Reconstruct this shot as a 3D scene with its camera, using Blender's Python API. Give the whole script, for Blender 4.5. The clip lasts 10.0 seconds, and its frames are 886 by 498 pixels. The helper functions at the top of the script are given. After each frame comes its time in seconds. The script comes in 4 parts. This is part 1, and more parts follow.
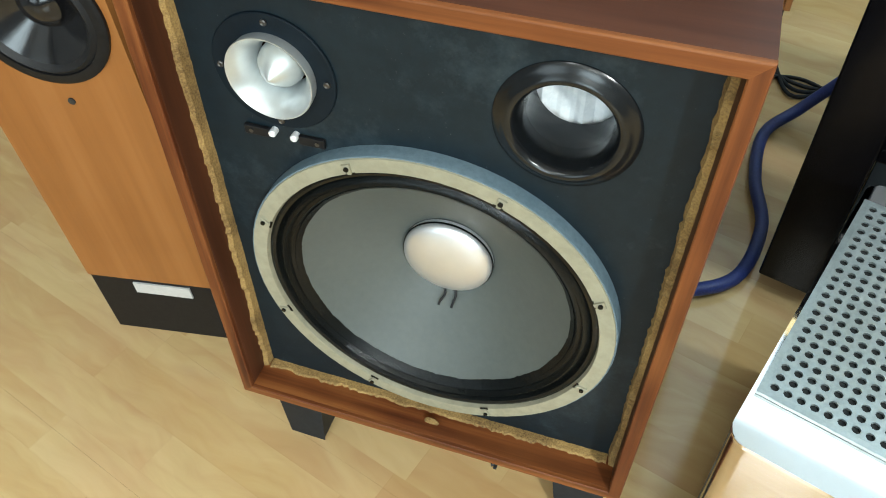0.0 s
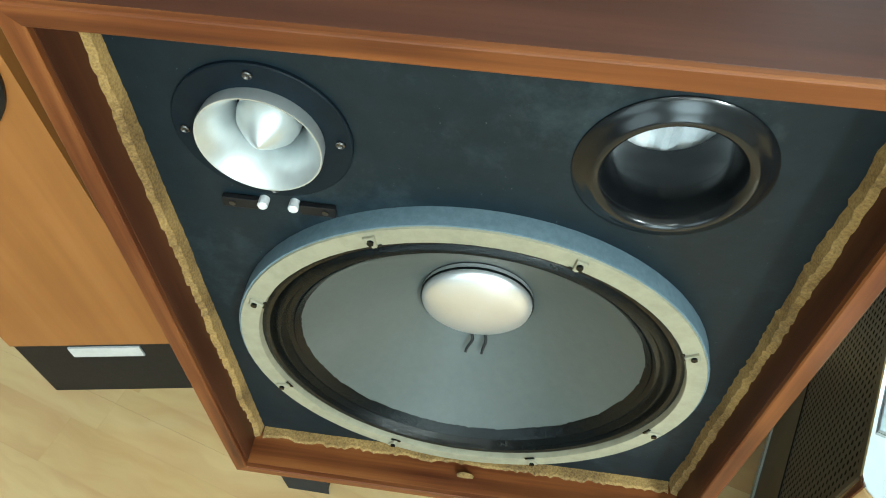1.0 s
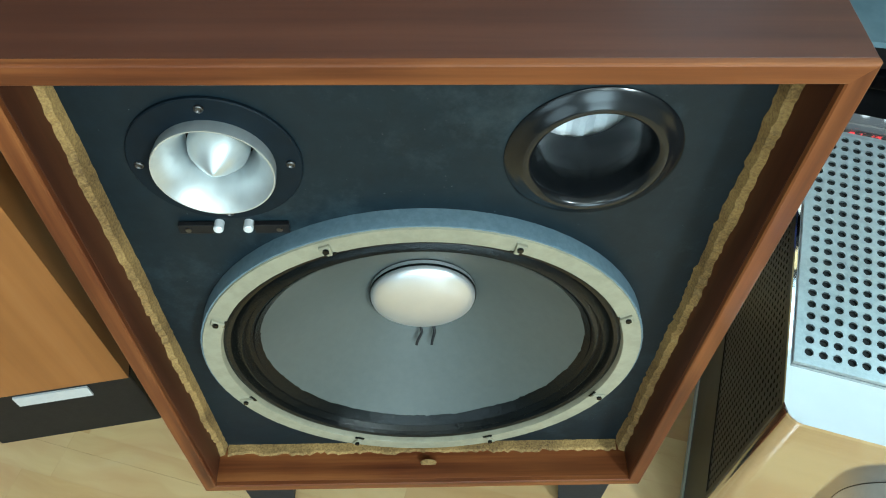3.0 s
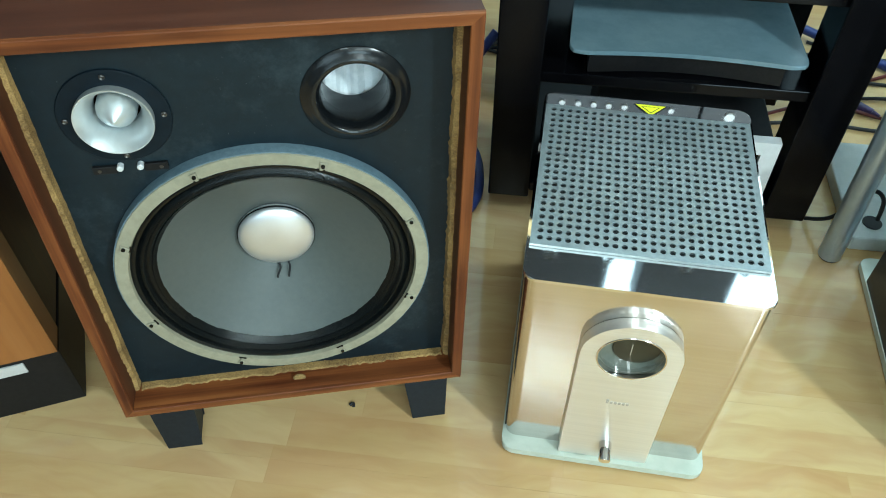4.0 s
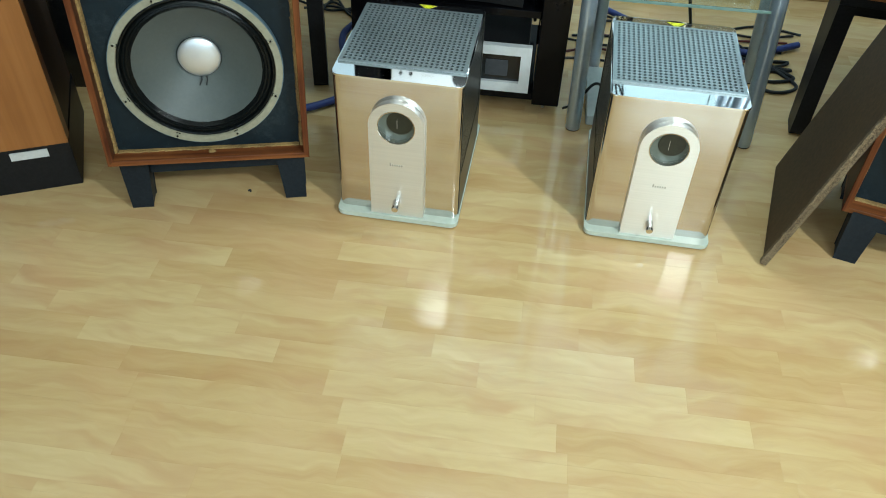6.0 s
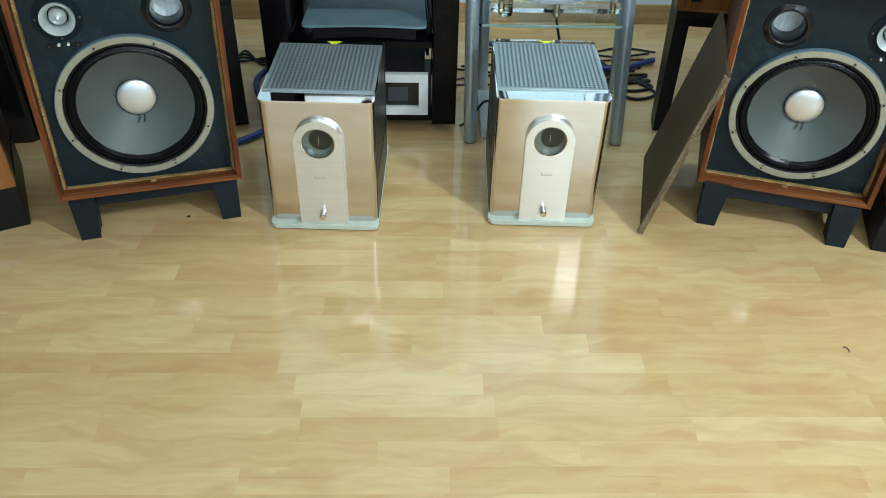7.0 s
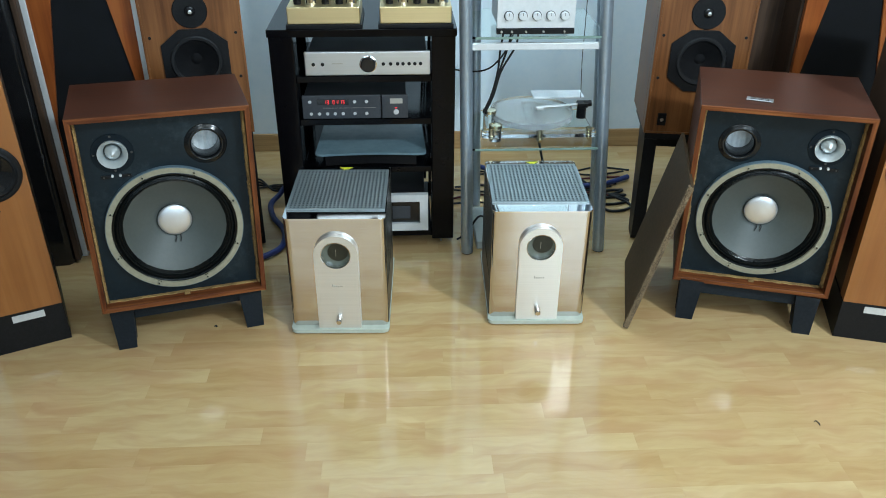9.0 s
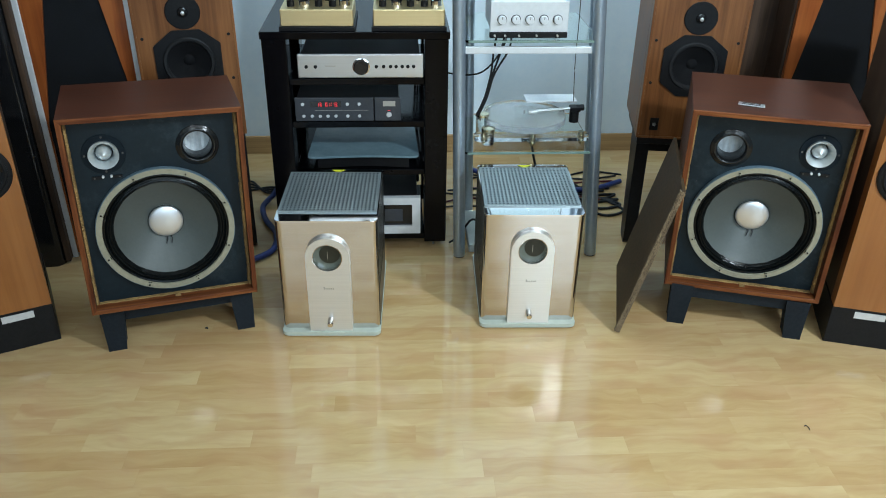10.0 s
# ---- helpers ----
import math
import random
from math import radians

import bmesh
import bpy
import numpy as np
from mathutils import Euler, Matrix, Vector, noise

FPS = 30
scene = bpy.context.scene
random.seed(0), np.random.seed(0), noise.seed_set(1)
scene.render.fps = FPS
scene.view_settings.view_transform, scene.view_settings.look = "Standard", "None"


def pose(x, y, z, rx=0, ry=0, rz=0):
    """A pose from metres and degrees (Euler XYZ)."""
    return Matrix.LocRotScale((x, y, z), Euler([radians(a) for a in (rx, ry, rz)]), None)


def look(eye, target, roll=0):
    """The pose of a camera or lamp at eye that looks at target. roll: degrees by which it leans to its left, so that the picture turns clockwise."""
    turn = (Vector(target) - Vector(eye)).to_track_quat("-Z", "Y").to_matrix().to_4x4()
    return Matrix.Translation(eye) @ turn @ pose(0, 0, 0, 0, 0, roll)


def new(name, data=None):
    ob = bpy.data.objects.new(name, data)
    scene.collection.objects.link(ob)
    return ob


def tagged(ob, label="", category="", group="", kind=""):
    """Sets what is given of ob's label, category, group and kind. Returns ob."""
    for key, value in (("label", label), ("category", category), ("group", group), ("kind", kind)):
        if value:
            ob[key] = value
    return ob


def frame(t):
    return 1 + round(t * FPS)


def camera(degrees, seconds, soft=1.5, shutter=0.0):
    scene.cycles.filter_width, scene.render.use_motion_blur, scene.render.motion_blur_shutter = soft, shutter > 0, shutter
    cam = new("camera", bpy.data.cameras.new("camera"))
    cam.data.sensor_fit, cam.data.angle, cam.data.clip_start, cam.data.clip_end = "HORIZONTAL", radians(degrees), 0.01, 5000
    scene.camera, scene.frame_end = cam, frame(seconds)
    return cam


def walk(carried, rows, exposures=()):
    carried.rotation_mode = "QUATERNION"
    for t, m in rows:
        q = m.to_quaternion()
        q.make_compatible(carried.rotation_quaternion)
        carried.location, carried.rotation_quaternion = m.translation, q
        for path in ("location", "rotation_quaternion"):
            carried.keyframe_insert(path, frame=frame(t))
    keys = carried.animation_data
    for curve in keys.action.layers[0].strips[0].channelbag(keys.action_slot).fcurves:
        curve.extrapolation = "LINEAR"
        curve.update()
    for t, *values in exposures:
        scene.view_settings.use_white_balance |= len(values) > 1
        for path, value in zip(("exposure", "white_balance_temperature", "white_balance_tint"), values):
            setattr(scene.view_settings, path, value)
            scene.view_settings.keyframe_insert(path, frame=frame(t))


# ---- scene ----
cam = camera(57.8, 10.0, 1.0)
PATH = [
    (0, (-0.575, -0.856, 1.022), (-1.372, 0.184, -0.489), -3.4),
    (0.3, (-0.658, -0.868, 1.031), (-1.351, 0.215, -0.502), -2.0),
    (0.5, (-0.696, -0.849, 1.031), (-1.346, 0.233, -0.521), -2.2),
    (1, (-0.765, -0.755, 0.978), (-1.284, 0.269, -0.66), -2.7),
    (1.5, (-0.794, -0.724, 0.957), (-1.197, 0.26, -0.737), -2.1),
    (2, (-0.798, -0.727, 0.959), (-1.164, 0.262, -0.74), -2.3),
    (2.2, (-0.792, -0.728, 0.963), (-1.161, 0.252, -0.742), -2.7),
    (3.3, (-0.763, -0.857, 1.039), (-1.044, 0.332, -0.544), -0.8),
    (3.5, (-0.737, -0.918, 1.058), (-0.991, 0.33, -0.483), -1.1),
    (4, (-0.604, -1.098, 1.137), (-0.767, 0.233, -0.346), 0.3),
    (4.5, (-0.403, -1.333, 1.243), (-0.546, 0.031, -0.211), 0.4),
    (5, (-0.344, -1.55, 1.303), (-0.5, -0.183, -0.149), 1.6),
    (5.5, (-0.316, -1.797, 1.324), (-0.491, -0.401, -0.098), 3.2),
    (6, (-0.161, -1.987, 1.338), (-0.31, -0.538, -0.033), 2.3),
    (6.2, (-0.113, -2.057, 1.348), (-0.216, -0.587, -0.004), 2.2),
    (7.3, (-0.173, -2.39, 1.411), (-0.102, -0.79, 0.213), 1.3),
    (7.5, (-0.171, -2.433, 1.426), (-0.127, -0.805, 0.265), 1.0),
    (8, (-0.162, -2.539, 1.454), (-0.142, -0.855, 0.375), 1.1),
    (8.5, (-0.193, -2.556, 1.478), (-0.149, -0.839, 0.454), 0.1),
    (9, (-0.226, -2.556, 1.483), (-0.133, -0.823, 0.488), 0.3),
    (9.5, (-0.219, -2.55, 1.483), (-0.112, -0.817, 0.491), 0.8),
    (10, (-0.222, -2.556, 1.48), (-0.112, -0.82, 0.494), 0.9),
]
EXPOSURES = [(0, 0.46, 6680, 10), (1, 0.56, 6300, 1), (2, 0.58, 6080, 0), (3.5, 0.26, 5820, -1), (4.0, 0.20, 5950, -1), (4.5, -0.34, 6020, -3), (5.0, -0.26, 6110, -1), (5.5, -0.25, 6200, 1), (6, -0.20, 6200, 3), (7.5, -0.30, 6020, 7), (8.5, -0.36, 5950, 8), (10, -0.46, 5950, 10)]
walk(cam, [(t, look(eye, target, roll)) for t, eye, target, roll in PATH], EXPOSURES)

# ---- light ----
world = bpy.data.worlds.new("world")
scene.world = world
world.use_nodes = True
wn = world.node_tree.nodes
wn["Background"].inputs[0].default_value = (0.75, 0.85, 1.0, 1)
wn["Background"].inputs[1].default_value = 0.6
scene.view_settings.exposure = 0.0


def area_lamp(name, eye, target, w, h, watts, colour):
    d = bpy.data.lights.new(name, "AREA")
    d.shape, d.size, d.size_y, d.energy, d.color = "RECTANGLE", w, h, watts, colour
    ob = new(name, d)
    ob.matrix_world = look(eye, target)
    return ob


ROOM = dict(x0=-2.6, x1=2.5, y0=-4.6, y1=1.0, h=2.6)
SKY_TINT = (0.72, 0.92, 1.0)
area_lamp("window_light_left", (-1.15, -4.5, 1.58), (-1.15, 0, 1.3), 1.45, 1.70, 20, SKY_TINT)
area_lamp("window_light_right", (1.15, -4.5, 1.58), (1.15, 0, 1.3), 1.45, 1.70, 63, SKY_TINT)
area_lamp("ceiling_lamp_light", (1.70, -2.33, 2.5), (0.4, -0.9, 0.2), 0.20, 0.20, 76, (0.88, 0.99, 1.0))
area_lamp("ceiling_lamp_light_left", (-0.53, -2.32, 2.5), (-0.5, -0.9, 0.2), 0.46, 0.44, 11, (0.88, 0.99, 1.0))
area_lamp("ceiling_lamp_light_back", (0.76, -3.08, 2.5), (0.2, -0.9, 0.2), 0.44, 0.42, 10, (0.92, 0.99, 1.0))
# Added fill without a known lamp, to brighten the back wall.
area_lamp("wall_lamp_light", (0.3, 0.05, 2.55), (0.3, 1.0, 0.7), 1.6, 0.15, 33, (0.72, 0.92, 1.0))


# ---- materials ----
def mat(name, colour=(0.5, 0.5, 0.5), rough=0.5, metal=0.0, coat=0.0):
    m = bpy.data.materials.new(name)
    m.use_nodes = True
    b = m.node_tree.nodes["Principled BSDF"]
    b.inputs["Base Color"].default_value = (*colour, 1)
    b.inputs["Roughness"].default_value = rough
    b.inputs["Metallic"].default_value = metal
    b.inputs["Coat Weight"].default_value = coat
    b.inputs["Coat Roughness"].default_value = 0.12
    return m


def node(m, kind, **sets):
    n = m.node_tree.nodes.new(kind)
    for k, v in sets.items():
        n.inputs[k.replace("_", " ")].default_value = v
    return n


def link(m, a, b):
    m.node_tree.links.new(a, b)


def bsdf(m):
    return m.node_tree.nodes["Principled BSDF"]


def coords(m, scale=(1, 1, 1), rot=(0, 0, 0), vary=True):
    """Object coordinates in metres, shifted by the object's random number so that alike pieces differ."""
    tc = node(m, "ShaderNodeTexCoord")
    mp = node(m, "ShaderNodeMapping")
    mp.inputs["Scale"].default_value = scale
    mp.inputs["Rotation"].default_value = rot
    link(m, tc.outputs["Object"], mp.inputs["Vector"])
    if vary:
        oi = node(m, "ShaderNodeObjectInfo")
        mul = m.node_tree.nodes.new("ShaderNodeMath")
        mul.operation = "MULTIPLY"
        mul.inputs[1].default_value = 17.0
        link(m, oi.outputs["Random"], mul.inputs[0])
        link(m, mul.outputs[0], mp.inputs["Location"])
    return mp.outputs["Vector"]


def ramp(m, fac, stops):
    r = m.node_tree.nodes.new("ShaderNodeValToRGB")
    e = r.color_ramp.elements
    e[0].position, e[0].color = stops[0][0], (*stops[0][1], 1)
    e[1].position, e[1].color = stops[-1][0], (*stops[-1][1], 1)
    for p, c in stops[1:-1]:
        n = e.new(p)
        n.color = (*c, 1)
    link(m, fac, r.inputs[0])
    return r.outputs["Color"]


def mixc(m, fac, a, b, mode="MIX"):
    n = m.node_tree.nodes.new("ShaderNodeMix")
    n.data_type, n.blend_type = "RGBA", mode
    for sock, v in ((n.inputs[0], fac), (n.inputs[6], a), (n.inputs[7], b)):
        if isinstance(v, (int, float)):
            sock.default_value = v
        elif isinstance(v, tuple):
            sock.default_value = (*v, 1)
        else:
            link(m, v, sock)
    return n.outputs[2]


def bump(m, height, strength=0.2, dist=0.001):
    n = node(m, "ShaderNodeBump", Strength=strength, Distance=dist)
    link(m, height, n.inputs["Height"])
    link(m, n.outputs[0], bsdf(m).inputs["Normal"])


def noise_tex(m, vec, scale, detail=4.0, rough=0.55):
    n = node(m, "ShaderNodeTexNoise", Scale=scale, Detail=detail, Roughness=rough)
    link(m, vec, n.inputs["Vector"])
    return n.outputs["Fac"]


def rough_from(m, fac, lo, hi):
    r = m.node_tree.nodes.new("ShaderNodeMapRange")
    r.inputs["To Min"].default_value, r.inputs["To Max"].default_value = lo, hi
    link(m, fac, r.inputs["Value"])
    link(m, r.outputs[0], bsdf(m).inputs["Roughness"])


def wood(name, dark, mid, light, along="z", rough=0.4, coat=0.0, grain=1.0):
    """Veneer with long grain streaks along one axis and slow changes of tone."""
    m = mat(name, mid, rough, 0, coat)
    long, wide = 2.2 * grain, 58.0 * grain
    s = {"x": (long, wide, wide), "y": (wide, long, wide), "z": (wide, wide, long)}[along]
    v = coords(m, s)
    g = noise_tex(m, v, 1.0, 6, 0.6)
    c = ramp(m, g, ((0.36, dark), (0.5, mid), (0.64, light)))
    big = noise_tex(m, coords(m), 5.0, 2)
    c = mixc(m, 0.35, c, ramp(m, big, ((0.35, dark), (0.65, light))), "MIX")
    link(m, c, bsdf(m).inputs["Base Color"])
    rough_from(m, g, rough - 0.06, rough + 0.1)
    bump(m, g, 0.12, 0.0006)
    return m


def speckled(name, a, b, scale, rough=0.6, metal=0.0, bumpy=0.15, coat=0.0, spread=0.12):
    """A plain surface with fine mottling and a slow change of tone."""
    m = mat(name, a, rough, metal, coat)
    v = coords(m)
    f = noise_tex(m, v, scale, 6, 0.65)
    big = noise_tex(m, v, max(3.0, scale / 25), 3)
    c = ramp(m, f, ((0.5 - spread, a), (0.5 + spread, b)))
    c = mixc(m, 0.4, c, ramp(m, big, ((0.4, a), (0.62, b))))
    link(m, c, bsdf(m).inputs["Base Color"])
    rough_from(m, big, max(0.02, rough - 0.08), rough + 0.08)
    if bumpy:
        bump(m, f, bumpy, 0.0008)
    return m


def brushed(name, colour, rough, along=(2, 260, 260)):
    m = mat(name, colour, rough, 1.0)
    g = noise_tex(m, coords(m, along), 1.0, 3)
    link(m, mixc(m, 0.25, colour, ramp(m, g, ((0.3, tuple(c * 0.75 for c in colour)), (0.7, colour)))), bsdf(m).inputs["Base Color"])
    rough_from(m, g, rough - 0.05, rough + 0.08)
    return m


def glass(name, tint, rough=0.02):
    m = mat(name, tint, rough)
    bsdf(m).inputs["Transmission Weight"].default_value = 1.0
    bsdf(m).inputs["IOR"].default_value = 1.46
    return m


WALNUT = wood("walnut_veneer", (0.050, 0.017, 0.010), (0.068, 0.023, 0.013), (0.088, 0.031, 0.017), "x", 0.36)
WALNUT_UP = wood("walnut_veneer_upright", (0.048, 0.016, 0.008), (0.085, 0.028, 0.013), (0.12, 0.042, 0.020), "z", 0.42)
FRAME_WOOD = wood("frame_edge_wood", (0.058, 0.013, 0.005), (0.150, 0.042, 0.013), (0.275, 0.098, 0.028), "x", 0.42)
FRAME_WOOD_UP = wood("frame_edge_wood_upright", (0.058, 0.013, 0.005), (0.150, 0.042, 0.013), (0.275, 0.098, 0.028), "z", 0.42)
CHERRY = wood("cherry_veneer", (0.245, 0.090, 0.022), (0.295, 0.111, 0.028), (0.335, 0.134, 0.038), "z", 0.38, 0.2, 0.6)
TEAK = wood("light_walnut_veneer", (0.105, 0.036, 0.010), (0.190, 0.072, 0.021), (0.255, 0.105, 0.034), "z", 0.36)
REDWOOD = wood("figured_redwood_veneer", (0.17, 0.038, 0.009), (0.33, 0.085, 0.018), (0.44, 0.135, 0.030), "z", 0.28, 0.5, 0.5)
DARKWOOD = wood("dark_brown_veneer", (0.028, 0.016, 0.010), (0.052, 0.030, 0.018), (0.085, 0.05, 0.03), "z", 0.5)
BAFFLE = speckled("baffle_black_paint", (0.0018, 0.0070, 0.0112), (0.0042, 0.0126, 0.0188), 60, 0.55, bumpy=0.3)
_v = coords(BAFFLE)
_base = bsdf(BAFFLE).inputs["Base Color"].links[0].from_socket
_scuff = ramp(BAFFLE, noise_tex(BAFFLE, _v, 9.0, 9, 0.8), ((0.52, (0, 0, 0)), (0.70, (0.6, 0.6, 0.6))))
_dust = ramp(BAFFLE, noise_tex(BAFFLE, _v, 210.0, 5, 0.75), ((0.68, (0, 0, 0)), (0.76, (0.6, 0.6, 0.6))))
_worn = mixc(BAFFLE, _scuff, _base, (0.034, 0.052, 0.062))
link(BAFFLE, mixc(BAFFLE, _dust, _worn, (0.30, 0.32, 0.33)), bsdf(BAFFLE).inputs["Base Color"])
CHIPBOARD = speckled("raw_chipboard", (0.095, 0.049, 0.014), (0.44, 0.275, 0.095), 520, 0.85, bumpy=0.8, spread=0.16)
CHIP_DARK = speckled("weathered_chipboard_edge", (0.045, 0.026, 0.012), (0.26, 0.19, 0.11), 260, 0.85, bumpy=0.8, spread=0.1)
STAND_PAINT = speckled("stand_blue_black_paint", (0.007, 0.011, 0.016), (0.015, 0.021, 0.028), 120, 0.5)
RING_CREAM = speckled("woofer_cream_frame", (0.25, 0.235, 0.170), (0.33, 0.31, 0.225), 90, 0.5)
RING_BLUE = speckled("woofer_blue_gasket", (0.085, 0.135, 0.17), (0.135, 0.195, 0.235), 160, 0.5)
CONE = speckled("woofer_cone_paper", (0.058, 0.069, 0.066), (0.086, 0.099, 0.094), 120, 0.50, bumpy=0.05, spread=0.3)
bsdf(CONE).inputs["Specular IOR Level"].default_value = 0.6
SURROUND = speckled("tarred_surround", (0.0020, 0.0028, 0.0030), (0.0055, 0.0068, 0.0070), 140, 0.16, bumpy=1.0)
DOME = speckled("dust_cap_aluminium", (0.72, 0.735, 0.765), (0.82, 0.83, 0.855), 25, 0.40, 0.88, 0.02, spread=0.25)
WOOL = speckled("white_damping_wool", (0.62, 0.66, 0.68), (0.82, 0.84, 0.85), 90, 0.9)
# Dark tone for unseen walls, chosen to lower the room's bounce light.
LOW_BOUNCE_GREY = speckled("low_bounce_wall_grey", (0.16, 0.16, 0.155), (0.20, 0.20, 0.195), 20, 0.8)
HORN = brushed("spun_aluminium", (0.62, 0.66, 0.67), 0.40, (200, 2, 200))
bsdf(HORN).inputs["Metallic"].default_value = 0.75
BLACK = speckled("black_plastic", (0.005, 0.005, 0.006), (0.011, 0.011, 0.012), 140, 0.42, bumpy=0.1)
GLOSS_BLACK = speckled("gloss_black_plastic", (0.008, 0.008, 0.009), (0.014, 0.014, 0.015), 40, 0.14, bumpy=0.0)
PORT_BLACK = speckled("worn_gloss_black_ring", (0.005, 0.006, 0.007), (0.010, 0.011, 0.012), 60, 0.20, bumpy=0.03)
FLANGE = speckled("flange_black_paint", (0.0025, 0.0062, 0.010), (0.0042, 0.0100, 0.0155), 90, 0.6, bumpy=0.1)
DULL_STEEL = mat("dull_steel_screw", (0.12, 0.115, 0.11), 0.45, 1.0)
SATIN = brushed("satin_mirror_steel", (0.70, 0.67, 0.655), 0.11, (3, 200, 200))
STEEL = mat("zinc_screw", (0.62, 0.62, 0.60), 0.35, 1.0)
RUBBER = mat("black_rubber", (0.012, 0.012, 0.013), 0.55)
CHROME = mat("mirror_steel", (0.80, 0.79, 0.79), 0.05, 1.0)
CHAMPAGNE = brushed("champagne_aluminium", (0.86, 0.83, 0.78), 0.34, (3, 260, 260))
# brushed sideways, so that highlights stretch upwards
_tan = node(CHAMPAGNE, "ShaderNodeTangent")
_tan.direction_type, _tan.axis = "RADIAL", "Z"
link(CHAMPAGNE, _tan.outputs[0], bsdf(CHAMPAGNE).inputs["Tangent"])
bsdf(CHAMPAGNE).inputs["Anisotropic"].default_value = 0.85
bsdf(CHAMPAGNE).inputs["Anisotropic Rotation"].default_value = 0.25
bsdf(CHAMPAGNE).inputs["Metallic"].default_value = 0.9
CAGE = speckled("grey_perforated_steel", (0.30, 0.345, 0.35), (0.40, 0.45, 0.46), 160, 0.36, 0.75, 0.05)
DARK_CAGE = speckled("dark_perforated_steel", (0.018, 0.019, 0.017), (0.034, 0.035, 0.031), 120, 0.36, 0.35, 0.05)
MINT = speckled("mint_glass_plinth", (0.48, 0.53, 0.45), (0.56, 0.60, 0.52), 40, 0.12, bumpy=0.0)
# Two tones that paint depth into the round window: lit wall, shaded inside.
TUBE_WALL_TONE = speckled("lit_tube_wall_tone", (0.095, 0.110, 0.090), (0.15, 0.165, 0.14), 30, 0.15, bumpy=0.0)
TUBE_SHADE = speckled("dark_olive_tube_shade", (0.012, 0.014, 0.009), (0.026, 0.028, 0.018), 45, 0.3)
# Near-black that paints the shade inside the amplifiers.
DARK = mat("amplifier_inside_shade", (0.004, 0.005, 0.005), 0.8)
YELLOW = mat("warning_yellow", (0.80, 0.80, 0.02), 0.45)
INK = mat("black_ink", (0.02, 0.02, 0.02), 0.6)
PALE_BAR = mat("grey_engraving", (0.42, 0.39, 0.34), 0.5)
LABEL = speckled("silver_label", (0.62, 0.63, 0.64), (0.72, 0.73, 0.74), 90, 0.4, 0.3)
SILVER_TUBE = speckled("silver_lacquered_tube", (0.36, 0.44, 0.53), (0.43, 0.51, 0.60), 50, 0.33, 0.7, 0.0)
SILVER = brushed("silver_faceplate", (0.74, 0.75, 0.76), 0.38)
WHITE_METAL = speckled("white_lacquered_metal", (0.68, 0.70, 0.72), (0.76, 0.78, 0.80), 60, 0.35, 0.2, 0.0)
CHARCOAL = speckled("charcoal_faceplate", (0.030, 0.034, 0.042), (0.048, 0.052, 0.062), 120, 0.4)
RACK_BLACK = speckled("rack_black_lacquer", (0.002, 0.002, 0.003), (0.004, 0.004, 0.005), 60, 0.14, bumpy=0.0)
BLUE_GLASS = speckled("blue_grey_glass_plate", (0.13, 0.205, 0.245), (0.18, 0.265, 0.305), 20, 0.22, bumpy=0.0)
GLASS = glass("clear_glass", (0.96, 0.99, 0.975), 0.0)
bsdf(GLASS).inputs["IOR"].default_value = 1.3
ACRYLIC = glass("clear_acrylic", (0.97, 0.98, 0.98), 0.08)
bsdf(ACRYLIC).inputs["IOR"].default_value = 1.25
GLASS_EDGE = speckled("green_glass_edge", (0.16, 0.25, 0.21), (0.24, 0.34, 0.30), 30, 0.1, bumpy=0.0)
FROST = glass("frosted_acrylic", (0.92, 0.95, 0.96), 0.25)
bsdf(FROST).inputs["Transmission Weight"].default_value = 0.85
bsdf(FROST).inputs["IOR"].default_value = 1.2
SHELF_GLASS = glass("pale_green_shelf_glass", (0.90, 0.97, 0.93), 0.0)
bsdf(SHELF_GLASS).inputs["IOR"].default_value = 1.16
BRASS = mat("polished_brass", (0.66, 0.60, 0.42), 0.22, 1.0)
GOLD_BOX = brushed("gold_lacquered_chassis", (0.82, 0.66, 0.36), 0.4)
BLUE_CABLE = speckled("blue_cable_sleeve", (0.012, 0.024, 0.12), (0.025, 0.045, 0.20), 300, 0.5)
PLUG_PURPLE = speckled("purple_plug_plastic", (0.030, 0.012, 0.07), (0.045, 0.02, 0.10), 80, 0.4, bumpy=0.0)
RED_CABLE = mat("dark_red_cable", (0.10, 0.012, 0.010), 0.45)
GREY_BOX = speckled("grey_plastic", (0.42, 0.45, 0.43), (0.50, 0.52, 0.50), 60, 0.45)
SHADOW_GRILLE = speckled("black_grille_cloth", (0.003, 0.004, 0.005), (0.008, 0.009, 0.012), 500, 0.9, bumpy=0.5)
PANEL_BROWN = speckled("brown_hardboard", (0.045, 0.026, 0.012), (0.085, 0.050, 0.022), 80, 0.6, bumpy=0.3)
WALL_PAINT = speckled("wall_pale_blue_paint", (0.76, 0.88, 0.97), (0.82, 0.92, 0.99), 30, 0.75, bumpy=0.15)
CEIL_PAINT = speckled("ceiling_white_paint", (0.74, 0.74, 0.72), (0.80, 0.80, 0.78), 30, 0.8, bumpy=0.1)
SKIRT_WOOD = wood("skirting_oak", (0.34, 0.20, 0.085), (0.46, 0.29, 0.13), (0.54, 0.36, 0.17), "x", 0.4)
LED = mat("red_display", (0.05, 0.0, 0.0), 0.4)
bsdf(LED).inputs["Emission Color"].default_value = (1.0, 0.03, 0.04, 1)
bsdf(LED).inputs["Emission Strength"].default_value = 2.0


